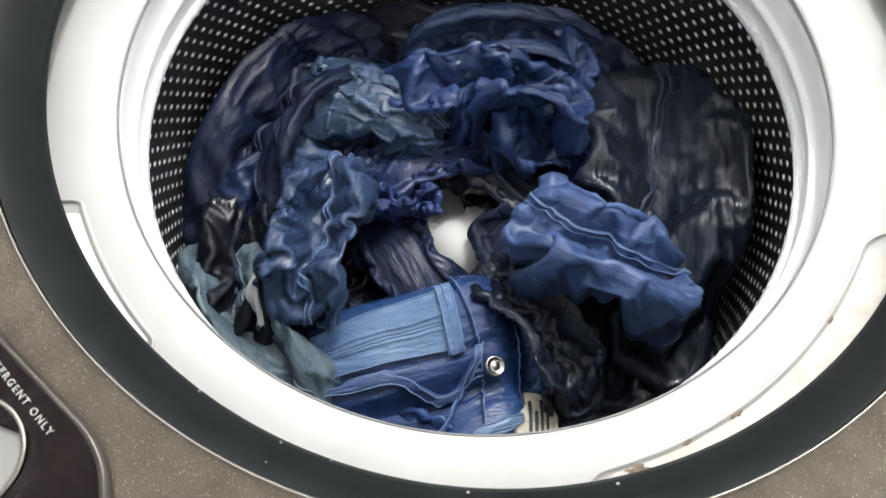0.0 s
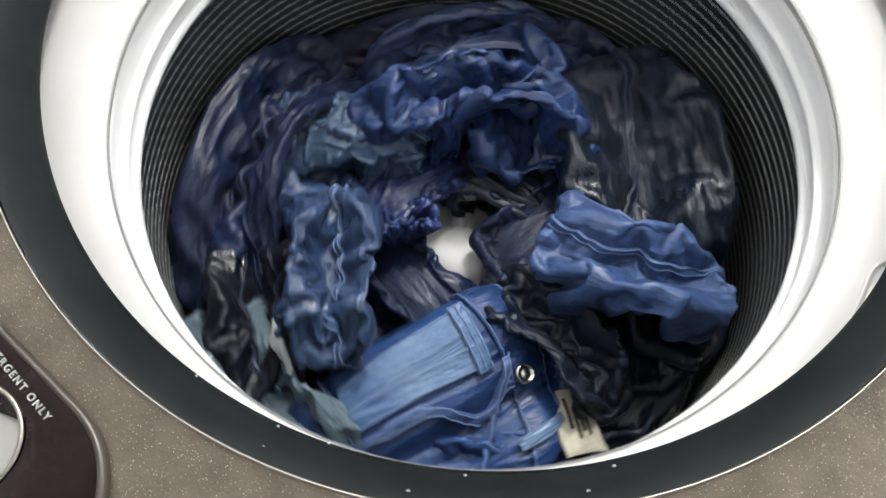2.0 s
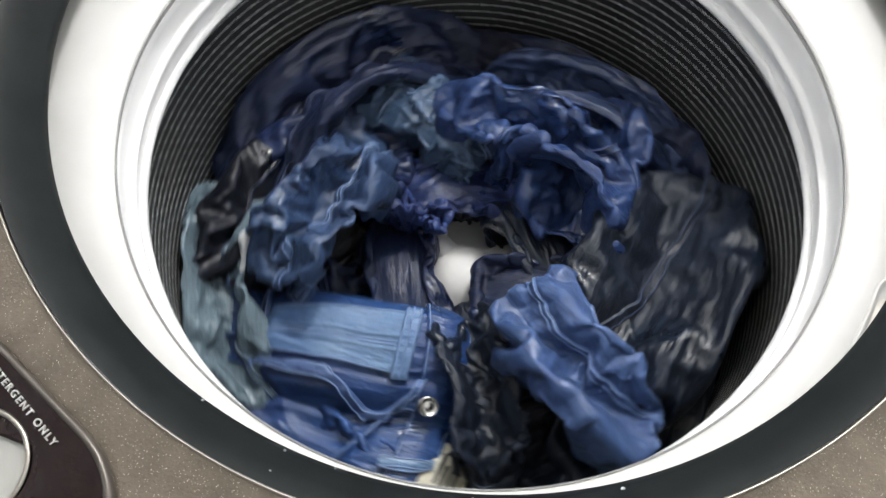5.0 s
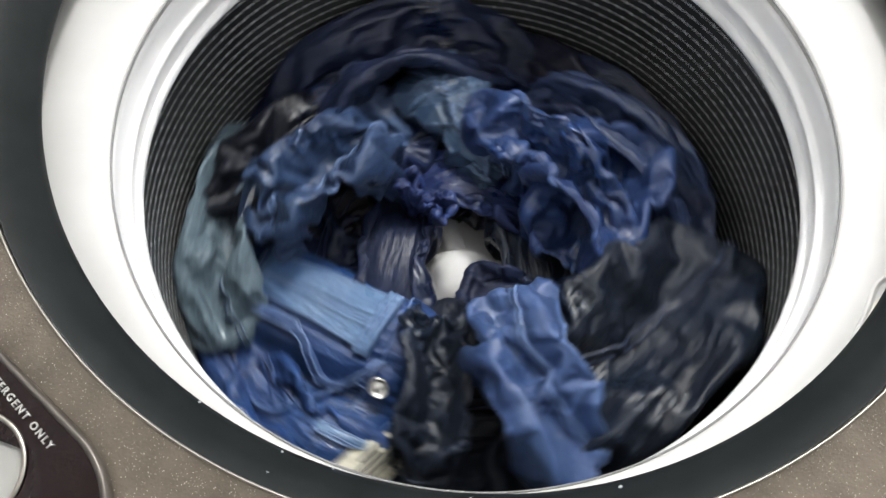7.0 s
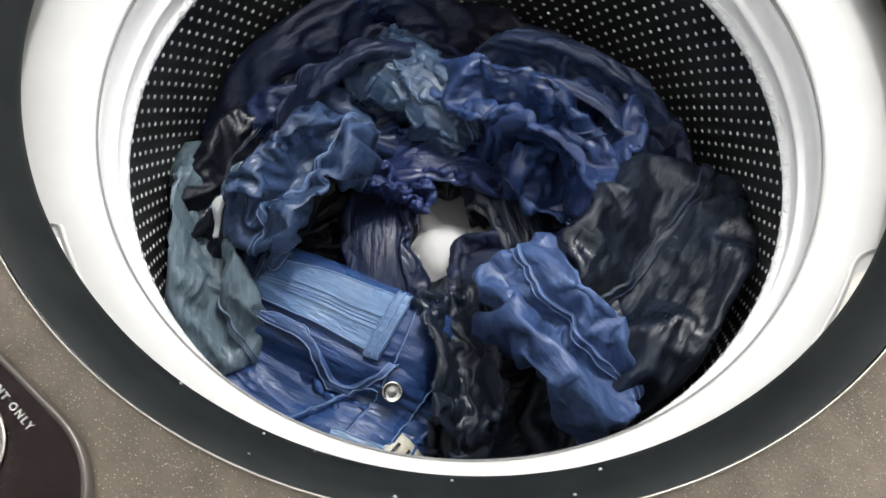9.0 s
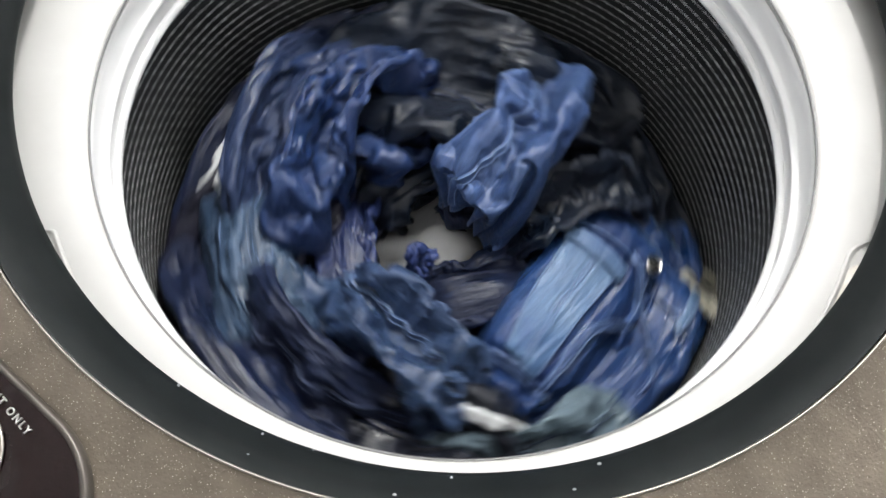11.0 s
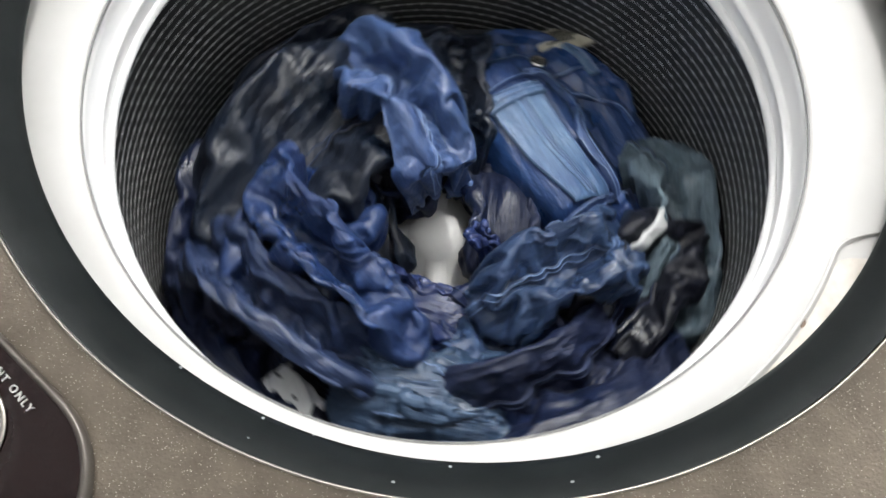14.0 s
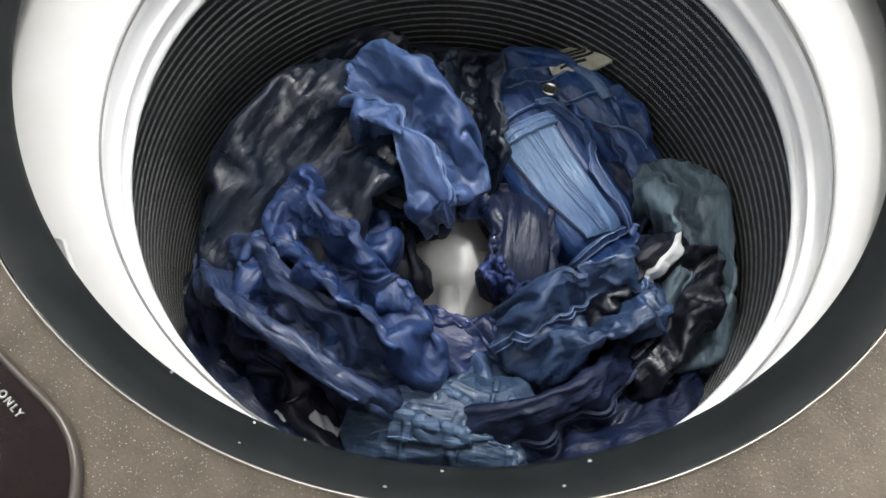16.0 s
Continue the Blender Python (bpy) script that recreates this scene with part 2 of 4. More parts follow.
# ---- the room ----
def room():
    f = tagged(new("floor", mesh_of("floor", *box(-1.05, -1.3, -0.1, 1.05, 1.15, 0.0), M_FLOOR, False)), "pale stone-look floor under the washer", "floor", kind="structure")
    # Unseen room, kept small and pale so its walls bounce fill light.
    walls = (("wall_north", (-1.05, 1.15, 0, 1.05, 1.25, 2.6)), ("wall_south", (-1.05, -1.4, 0, 1.05, -1.3, 2.6)),
             ("wall_east", (1.05, -1.4, 0, 1.15, 1.25, 2.6)), ("wall_west", (-1.15, -1.4, 0, -1.05, 1.25, 2.6)))
    for n, b in walls:
        tagged(new(n, mesh_of(n, *box(*b), M_PAINT, False)), "plain off-white unseen wall, added round the washer to bounce light", "wall", kind="structure")
    tagged(new("ceiling", mesh_of("ceiling", *box(-1.15, -1.4, 2.6, 1.15, 1.25, 2.7), M_PAINT, False)), "plain off-white painted ceiling with one lamp", "ceiling", kind="structure")
    lamp = thing("ceiling_lamp", "round white ceiling lamp, switched on", "lamp", (0.20, 0.76, 2.53))
    piece("shade", *lathe([(0.0, 0.0), (0.12, 0.0), (0.155, 0.015), (0.16, 0.04), (0.15, 0.06)], 48), M_LAMP, lamp)


# ---- the washer ----
R_TRIM, R_OPEN, Z_OPEN = 0.2697, 0.2482, -0.0281


def washer():
    """Case, glitter top with its round opening, dark sloping collar and silver trim."""
    w = thing("washing_machine", "champagne glitter top-load washing machine with its lid open, washing", "washing machine", (0, 0, 0))
    x0, x1, y0, y1 = -0.32, 0.32, -0.345, 0.335
    v, f = [], []
    for b in ((x0, y0, 0.02, x0 + 0.02, y1, H - 0.02), (x1 - 0.02, y0, 0.02, x1, y1, H - 0.02),
              (x0 + 0.02, y0, 0.02, x1 - 0.02, y0 + 0.02, H - 0.02), (x0 + 0.02, y1 - 0.02, 0.02, x1 - 0.02, y1, H - 0.02), (x0 + 0.02, y0 + 0.02, 0.02, x1 - 0.02, y1 - 0.02, 0.04)):
        bv, bf = box(*b)
        f += [tuple(i + len(v) for i in q) for q in bf]
        v += bv
    piece("case", v, f, M_CASE, w, smooth=False)
    # top: rings of quads from the opening out to the rounded square edge
    n, verts, faces = 240, [], []
    for i in range(n):
        a = 2 * math.pi * i / n
        c, s = math.cos(a), math.sin(a)
        k = 1 / max(abs(c) / (x1 if c > 0 else -x0), abs(s) / (y1 if s > 0 else -y0), 1e-6)
        r0 = R_TRIM + 0.0005
        far = k * (1 - 0.02 * abs(math.sin(2 * a)))
        for m in range(13):
            r = r0 + (far - r0) * (m / 12) ** 1.6
            verts.append((r * c, r * s, H - 0.005 * (1 - math.exp((r0 - r) / 0.014))))
        verts.append((far * c, far * s, H - 0.03))
    for i in range(n):
        j = (i + 1) % n
        faces += [(i * 14 + m, i * 14 + m + 1, j * 14 + m + 1, j * 14 + m) for m in range(13)]
    piece("top_panel", verts, faces, M_PANEL, w, "champagne glitter plastic top panel")
    piece("collar", *lathe([(R_TRIM - 0.0008, H - 0.0025), (0.2655, H - 0.0045), (0.257, H - 0.014), (0.2505, H - 0.025), (R_OPEN, H + Z_OPEN), (R_OPEN + 0.0005, H - 0.0305), (0.262, H - 0.033)], 240), M_DARK, w, "dark grey-green plastic collar round the opening")
    piece("trim_ring", *lathe([(R_TRIM + 0.0007 * math.cos(q * math.pi / 4), H + 0.0008 + 0.0009 * math.sin(q * math.pi / 4)) for q in range(8)], 240, True), M_LINE, w, "thin silver trim line")
    # drops on the collar's edge
    random.seed(7)
    for _ in range(9):
        a = radians(random.uniform(238, 300))
        r = R_OPEN + random.uniform(0.0, 0.004) + (0.012 if random.random() < 0.3 else 0)
        z = H + Z_OPEN + (r - R_OPEN) * 1.35 + 0.0005
        s = random.uniform(0.0005, 0.0013)
        vv, ff = lathe([(0, s * 0.5), (s * 0.6, s * 0.35), (s, 0)], 10)
        piece("water_drop", [(x * random.uniform(1, 1.05) + r * math.cos(a), y + r * math.sin(a), q + z) for x, y, q in vv], ff, M_FOAM, w)
    return w


def detergent_cup():
    cup = thing("detergent_inlet", "glossy dark brown detergent inlet with silver lettering in the top panel", "detergent inlet", (0, 0, H - 0.0048))
    outline = rounded([(-0.312, -0.134), (-0.1375, -0.2575), (-0.131, -0.34), (-0.312, -0.34)], 0.024, 12)
    c = Vector((-0.225, -0.27))

    def shrunk(d):
        return [tuple(c + (Vector(p) - c) * (1 - d / (Vector(p) - c).length)) for p in outline]
    n = len(outline)
    rings = [(outline, 0.0015), (shrunk(0.0012), 0.0076), (shrunk(0.0035), 0.0074), (shrunk(0.0048), 0.0058)]
    v = [(x, y, z) for o, z in rings for x, y in o]
    f = [(k * n + i, k * n + (i + 1) % n, (k + 1) * n + (i + 1) % n, (k + 1) * n + i) for k in range(3) for i in range(n)]
    piece("edge", v, f, M_TAUPE, cup, "taupe raised edge")
    hole, hr = Vector((-0.2010, -0.2640)), 0.0250
    plate = shrunk(0.0045)
    v, f = [], []
    for i in range(n):
        p = Vector(plate[i])
        d = (p - hole).normalized()
        for k, q in enumerate((p, p * 0.75 + (hole + d * hr) * 0.25, p * 0.3 + (hole + d * hr) * 0.7, hole + d * (hr + 0.002), hole + d * hr)):
            v.append((q.x, q.y, (0.0064, 0.0066, 0.0072, 0.0076, 0.0062)[k]))
    f = [(i * 5 + k, i * 5 + k + 1, ((i + 1) % n) * 5 + k + 1, ((i + 1) % n) * 5 + k) for i in range(n) for k in range(4)]
    piece("plate", v, f, M_BROWN, cup, "glossy dark brown plate")
    piece("hole_rim", *lathe([(hr - 0.0005 + 0.0012 * math.cos(q * math.pi / 4), 0.0074 + 0.0010 * math.sin(q * math.pi / 4)) for q in range(8)], 64, True, centre=hole), M_LINE, cup, "thin chrome rim")
    piece("bowl", *lathe([(hr - 0.0005, 0.0066), (hr - 0.0025, 0.0046), (hr - 0.006, 0.0042), (0.0, 0.0041)], 64, centre=hole), M_CUP, cup, "pale grey bowl")
    text = bpy.data.curves.new("lettering", "FONT")
    text.body, text.size, text.extrude, text.align_x = "DETERGENT ONLY", 0.0046, 0.0005, "RIGHT"
    text.offset = 0.00010
    text.space_character = 1.36
    holder = new("lettering_curve", text)
    me = bpy.data.meshes.new_from_object(holder.evaluated_get(bpy.context.evaluated_depsgraph_get()))
    bpy.data.objects.remove(holder)
    me.materials.clear()
    me.materials.append(M_TRIM)
    ob = new("lettering", me)
    ob.parent = cup
    ob.matrix_local = pose(-0.1685, -0.2525, 0.0073, 0, 0, -39.5)
    tagged(ob, "raised silver lettering")


# ---- what sways and turns ----
TUB = [
    (0, -5.1, -10.2), (0.2, -5.9, -15), (0.5, -3.5, -35.5), (0.8, -0.6, -38.7), (1, -1, -34.7), (1.2, -3.1, -20),
    (1.5, -4.4, -11), (1.8, -1.1, -20.4), (2, -0.7, -35.3), (2.2, -1.7, -38.8), (2.5, 0.2, -34.7), (2.8, 0.2, -15.2),
    (3, -1, -11.5), (3.2, -2, -17.2), (3.5, -4.2, -30.9), (3.8, -3.8, -36.6), (4, -0.9, -35.2), (4.2, -0.2, -27.5),
    (4.45, 0, -20), (5.2, -1, -36), (5.95, -1, -21), (6.3, -1.2, -25.3), (6.5, -1.2, -25.5), (6.8, -1.4, -34),
    (7, -0.1, -34.7), (7.2, 2.6, -32.9), (7.5, 1.3, -26.4), (7.8, -2.5, -20.8), (8, -2.8, -21.9), (8.2, -1.4, -28.4),
    (8.5, 4.4, -35.2), (8.8, 5.5, -34.1), (9, 1.1, -27.7), (9.2, -3.3, -21.8), (9.75, 6, -36), (10.5, -5, -20),
    (11.3, 3.6, -33.1), (11.5, 8.9, -38.4), (11.8, 4.3, -30.5), (12, 0.6, -21.2), (12.2, -3.5, -19.8), (12.5, -5.4, -23),
    (12.8, 1.7, -38.7), (13, 3.3, -38.7), (13.2, 3.8, -36.9), (13.5, -4.8, -19.5), (13.8, -10.6, -18.2), (14, -8.6, -26.9),
    (14.3, 5.6, -42), (14.5, 12.4, -42.6), (14.8, 3.1, -30.6), (15, -8, -20), (15.3, -11.7, -17.9), (15.65, 3, -33),
    (16, 11.2, -42.1),
]
SWING = [
    (0, 246), (0.65, 281), (1.5, 239), (2.15, 259), (3, 216), (3.7, 236), (4.45, 196), (5.2, 226),
    (5.95, 185), (6.75, 217), (7.5, 169), (8.4, 247), (9, 218), (9.75, 285), (10.4, 265), (11.4, 346),
    (12.05, 313), (12.9, 396), (13.55, 371), (14.35, 402), (15.1, 349), (15.72, 388), (16, 389),
]


def smooth(rows, t, column):
    """A value eased through rows of (seconds, values...)."""
    if t <= rows[0][0]:
        return rows[0][column]
    for p, q in zip(rows, rows[1:]):
        if t <= q[0]:
            s = (t - p[0]) / (q[0] - p[0])
            return p[column] + (q[column] - p[column]) * (0.5 - 0.5 * math.cos(math.pi * s))
    return rows[-1][column]


TURN = [(0.0, 0), (0.65, 84), (1.5, 2), (2.15, 80), (3.0, -6), (3.72, 78), (4.45, -4), (5.2, 80), (5.95, -6), (6.75, 76), (7.5, -4), (8.38, 86), (9.02, 4), (9.75, 90), (10.5, 8), (11.4, 94), (12.05, 16), (12.9, 100), (13.55, 20), (14.35, 104), (15.1, 22), (15.78, 98), (16.5, 20)]
STEPS = [i / 10 for i in range(161)]


def sway(t):
    return pose(smooth(TUB, t, 1) / 1000, smooth(TUB, t, 2) / 1000, H)


def tub_cover():
    """White ring over the tub, with its two recessed pockets and the dirt in them."""
    c = thing("tub_cover", "white plastic tub cover ring with dirty recesses", "tub cover", (0, 0, H))
    prof = [(0.2125, -0.060), (0.2105, -0.0565), (0.2100, -0.0535), (0.2108, -0.0515), (0.2135, -0.0505), (0.232, -0.0500), (0.255, -0.0505), (0.300, -0.0540), (0.302, -0.060)]
    piece("ring", *lathe(prof, 240), M_WHITE, c)
    # Added line: the gap's shade given as a thin grey ring.
    piece("groove_line", *lathe([(0.2098 + 0.0007 * math.cos(q * math.pi / 3), -0.0525 + 0.0007 * math.sin(q * math.pi / 3)) for q in range(6)], 240, True), M_GROOVE, c, "thin grey seal line")
    for a0, a1 in ((286, 345), (206, 233)):
        steps, v, f = 60, [], []
        for i in range(steps + 1):
            s = i / steps
            a = radians(a0 + (a1 - a0) * s)
            edge = 0.2325 + 0.026 * (max(0, 1 - s / 0.08) ** 2 + max(0, (s - 0.90) / 0.10) ** 2)
            for r, z in ((edge, -0.0494), (edge + 0.0006, -0.0480), (edge + 0.0018, -0.0478), (edge + 0.0026, -0.0492), (edge + 0.0040, -0.0497)):
                v.append((r * math.cos(a), r * math.sin(a), z))
        f = [(i * 5 + k, (i + 1) * 5 + k, (i + 1) * 5 + k + 1, i * 5 + k + 1) for i in range(steps) for k in range(4)]
        piece("pocket_edge", v, f, M_WHITE, c, "raised lip of a recess")
    # The right floor's cream holds both stain and the recess's dimmer light.
    for a0, a1, mat in ((288.5, 341, M_CREAM), (208, 231.5, M_RIM)):
        v = []
        for i in range(61):
            s = i / 60
            a = radians(a0 + (a1 - a0) * s)
            edge = 0.2362 + 0.024 * (max(0, 1 - s / 0.07) ** 2 + max(0, (s - 0.93) / 0.07) ** 2)
            v += [(edge * math.cos(a), edge * math.sin(a), -0.0497), ((edge + 0.001) * math.cos(a), (edge + 0.001) * math.sin(a), -0.0489), (0.262 * math.cos(a), 0.262 * math.sin(a), -0.0497)]
        piece("recess_floor", v, [(i * 3 + k, (i + 1) * 3 + k, (i + 1) * 3 + k + 1, i * 3 + k + 1) for i in range(60) for k in range(2)][::-1], mat, c, "stained floor of a recess, toned apart from the ring")
    random.seed(11)
    for a, r, s in ((294.5, 0.2385, 1.1), (301.7, 0.2352, 0.55), (308.8, 0.2354, 0.65), (327.3, 0.2357, 0.5), (290.5, 0.2395, 0.6), (297.0, 0.2420, 0.35)):
        n, v = 22, [(0, 0, 0.0007)]
        for k in range(n):
            q = 2 * math.pi * k / n
            d = s * random.uniform(0.45, 1.0)
            v.append((0.0030 * d * math.sin(q), 0.0080 * d * math.cos(q), 0))
        m = pose(r * math.cos(radians(a)), r * math.sin(radians(a)), -0.0488, 0, 0, a)
        piece("dirt_spot", [m @ Vector(p) for p in v], [(0, 1 + k, 1 + (k + 1) % n) for k in range(n)], M_DIRT, c, "brown dirt")
    return c


R_DRUM, Z_FLOOR = 0.222, -0.40


def wash_drum():
    d = thing("wash_drum", "dark steel wash drum with bright holes and white balance ring", "drum", (0, 0, H))
    piece("balance_ring", *lathe([(0.222, -0.062), (0.2135, -0.0605), (0.2118, -0.066), (0.2116, -0.078), (0.2100, -0.0798), (0.2080, -0.0806), (0.2073, -0.0825), (0.2080, -0.0850), (0.2100, -0.0880), (0.2100, -0.096), (0.2088, -0.1005), (0.2100, -0.1035), (0.2235, -0.104)], 240), M_RIM, d, "white plastic balance ring")
    piece("ring_lip", *lathe([(0.2096 + 0.0036 * math.cos(q * math.pi / 5), -0.1010 + 0.0042 * math.sin(q * math.pi / 5)) for q in range(10)], 360, True), M_WETLIP, d, "wet glistening lower lip of the ring")
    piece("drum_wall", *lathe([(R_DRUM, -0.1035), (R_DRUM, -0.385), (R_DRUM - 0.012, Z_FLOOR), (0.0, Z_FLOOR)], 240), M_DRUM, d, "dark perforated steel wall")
    # Raised white bumps stand in for holes and their bright reflections.
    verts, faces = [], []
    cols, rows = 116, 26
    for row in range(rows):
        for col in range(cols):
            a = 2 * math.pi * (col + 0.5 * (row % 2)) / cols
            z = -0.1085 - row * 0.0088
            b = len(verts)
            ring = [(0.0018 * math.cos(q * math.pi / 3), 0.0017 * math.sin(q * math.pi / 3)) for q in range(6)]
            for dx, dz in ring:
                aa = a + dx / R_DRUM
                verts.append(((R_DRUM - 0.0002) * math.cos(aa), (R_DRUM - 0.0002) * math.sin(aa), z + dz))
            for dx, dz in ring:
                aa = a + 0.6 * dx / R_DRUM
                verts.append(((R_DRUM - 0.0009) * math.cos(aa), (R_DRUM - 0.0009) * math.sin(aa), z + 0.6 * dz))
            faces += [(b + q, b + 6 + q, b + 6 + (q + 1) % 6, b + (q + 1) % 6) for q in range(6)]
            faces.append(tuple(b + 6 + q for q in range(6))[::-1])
    holes = piece("hole_bumps", verts, faces, M_DOT, d, "rows of small white bumps for holes, their glint painted in")
    holes["kind"] = "stuff"
    return d


def impeller():
    p = thing("impeller", "white plastic impeller with a domed hub on the drum floor", "impeller", (0, 0, H))
    prof = [(0.0, -0.276), (0.010, -0.2765), (0.018, -0.279), (0.024, -0.285), (0.032, -0.297), (0.052, -0.309), (0.085, -0.322), (0.14, -0.345), (0.19, -0.350), (0.192, -0.362)]
    piece("hub", *lathe(prof, 96), M_HUB, p)
    for k in range(4):
        a = math.pi / 2 * k
        v, f = [], []
        for i in range(13):
            r = 0.008 + 0.172 * i / 12
            top = -0.277 - 0.055 * (i / 12) ** 0.8
            for s, z in ((-0.017, -0.345), (-0.008, top), (0.008, top), (0.017, -0.345)):
                v.append((r * math.cos(a) - s * math.sin(a), r * math.sin(a) + s * math.cos(a), z))
        f = [(i * 4 + q, (i + 1) * 4 + q, (i + 1) * 4 + q + 1, i * 4 + q + 1) for i in range(12) for q in range(3)]
        piece("vane", v, f, M_HUB, p)
    return p


def wash_water():
    n, m, v = 96, 14, [(0, 0, 0)]
    for k in range(1, m + 1):
        for i in range(n):
            a, r = 2 * math.pi * i / n, 0.2205 * k / m
            v.append((r * math.cos(a), r * math.sin(a), 0.003 * noise.noise(Vector((r * math.cos(a) * 28, r * math.sin(a) * 28, 3.0)))))
    f = [(0, 1 + i, 1 + (i + 1) % n) for i in range(n)]
    f += [(1 + (k - 1) * n + i, 1 + k * n + i, 1 + k * n + (i + 1) % n, 1 + (k - 1) * n + (i + 1) % n) for k in range(1, m) for i in range(n)]
    ob = new("water", mesh_of("water", v, f, M_WATER))
    return tagged(ob, "dark wash water swirling in the drum", "water", kind="structure")


# ---- laundry ----
def crumple(full_l, full_w, l, w, h, seed, nu=74, nv=52, steps=200, weight=1.0, skew=0.0):
    """A sheet of cloth, full_l x full_w, pushed together over a low mound until it fits l x w: its spare length buckles into folds."""
    rng = np.random.default_rng(seed)
    u, v = np.meshgrid(np.linspace(-1, 1, nu), np.linspace(-1, 1, nv), indexing="ij")
    rest = np.stack([u * full_l / 2, v * full_w / 2], -1)

    def waves(n, lo, hi):
        z = np.zeros_like(u)
        for _ in range(n):
            a, k, p = rng.uniform(0, 2 * math.pi), rng.uniform(lo, hi), rng.uniform(0, 6.28)
            z += np.sin(k * (rest[..., 0] * math.cos(a) + rest[..., 1] * math.sin(a)) + p + 0.8 * np.sin(0.6 * k * (rest[..., 1] * math.cos(a) - rest[..., 0] * math.sin(a)) + p * 2))
        return z / math.sqrt(n)
    p = np.concatenate([rest, (0.012 + 0.006 * waves(6, 30, 80) + 0.003 * waves(8, 90, 220) + 0.0022 * waves(8, 200, 420))[..., None]], -1)
    p[..., 1] += skew * p[..., 0]
    du, dv = full_l / (nu - 1), full_w / (nv - 1)
    dd = math.hypot(du, dv)
    old = p.copy()

    def pair(a, b, length, k):
        d = b - a
        n = np.sqrt((d * d).sum(-1, keepdims=True)) + 1e-9
        c = d * (k * 0.5 * (n - length) / n)
        a += c
        b -= c

    for s in range(steps):
        vel = (p - old) * 0.90
        old = p.copy()
        p = p + vel
        p[..., 2] -= 4.5e-5 * weight
        g = min(1.0, s / (0.62 * steps))
        hl, hw = 0.5 * (full_l + (l - full_l) * g), 0.5 * (full_w + (w - full_w) * g)
        for _ in range(3):
            pair(p[0:-1:2], p[1::2], du, 1.0)
            pair(p[1:-1:2], p[2::2], du, 1.0)
            pair(p[:, 0:-1:2], p[:, 1::2], dv, 1.0)
            pair(p[:, 1:-1:2], p[:, 2::2], dv, 1.0)
            for i in (0, 1):
                pair(p[i:-1:2, :-1], p[i + 1::2, 1:], dd, 0.35)
                pair(p[i:-1:2, 1:], p[i + 1::2, :-1], dd, 0.35)
            for i in (0, 1, 2, 3):
                a, b = p[i:-2:4], p[i + 2::4]
                m = min(len(a), len(b))
                pair(a[:m], b[:m], 2 * du, 0.06)
                a, b = p[:, i:-2:4], p[:, i + 2::4]
                m = min(a.shape[1], b.shape[1])
                pair(a[:, :m], b[:, :m], 2 * dv, 0.06)
        q = (np.abs(p[..., 0]) / hl) ** 4 + (np.abs(p[..., 1]) / hw) ** 4
        k = np.where(q > 1, q, 1.0) ** -0.25
        p[..., 0] *= 0.6 * k + 0.4
        p[..., 1] *= 0.6 * k + 0.4
        mound = h * np.sqrt(np.clip(1 - (p[..., 0] / (0.55 * l)) ** 2, 0, 1)) * np.sqrt(np.clip(1 - (p[..., 1] / (0.56 * w)) ** 2, 0, 1))
        under = p[..., 2] < mound
        p[..., 2] = np.where(under, mound, p[..., 2])
        old[..., :2] = np.where(under[..., None], old[..., :2] + 0.35 * (p[..., :2] - old[..., :2]), old[..., :2])
    # soften the grain of the grid
    for _ in range(1):
        p[1:-1, 1:-1] = 0.5 * p[1:-1, 1:-1] + 0.125 * (p[2:, 1:-1] + p[:-2, 1:-1] + p[1:-1, 2:] + p[1:-1, :-2])
    return p


def finer(p, axis):
    """Twice the points along an axis, on a smooth curve through the old ones."""
    p = np.moveaxis(p, axis, 0)
    e = np.concatenate([2 * p[:1] - p[1:2], p, 2 * p[-1:] - p[-2:-1]])
    mid = (-e[:-3] + 9 * e[1:-2] + 9 * e[2:-1] - e[3:]) / 16
    out = np.empty((2 * len(p) - 1, *p.shape[1:]))
    out[0::2], out[1::2] = p, mid
    return np.moveaxis(out, 0, axis)


def grainy(x, y, table):
    """Smooth value noise over a wrapping table, from 0 to 1."""
    n, m = table.shape
    i, j = np.floor(x).astype(int), np.floor(y).astype(int)
    s, t = x - i, y - j
    s, t = s * s * s * (s * (6 * s - 15) + 10), t * t * t * (t * (6 * t - 15) + 10)
    i0, i1, j0, j1 = i % n, (i + 1) % n, j % m, (j + 1) % m
    return (1 - s) * ((1 - t) * table[i0, j0] + t * table[i0, j1]) + s * ((1 - t) * table[i1, j0] + t * table[i1, j1])


def pleats(a, b, seed, sharp=1.0):
    """Relief of long, meandering, sharp-crested folds that follow the length of the cloth."""
    rng = np.random.default_rng(seed)
    out = np.zeros(a.shape)
    lean = rng.uniform(-0.5, 0.5)
    for deep, across, stretch in ((0.0050, 0.030, 5.0), (0.0030, 0.0150, 6.0), (0.0018, 0.0085, 5.0)):
        table = rng.random((61, 67))
        wander = grainy(a / 0.045 + 7, b / 0.045 + 3, rng.random((31, 37))) - 0.5
        y = b + lean * a + 1.1 * across * wander + 0.02 * np.sin(9 * a + rng.uniform(0, 6))
        crest = (1 - np.abs(2 * grainy(a / (across * stretch), y / across, table) - 1)) ** 2.2
        where = np.clip(2.2 * grainy(a / 0.06 + 5, b / 0.05 + 9, rng.random((31, 37))) - 0.45, 0.12, 1)
        out += sharp * deep * where * (crest - 0.35)
    return out


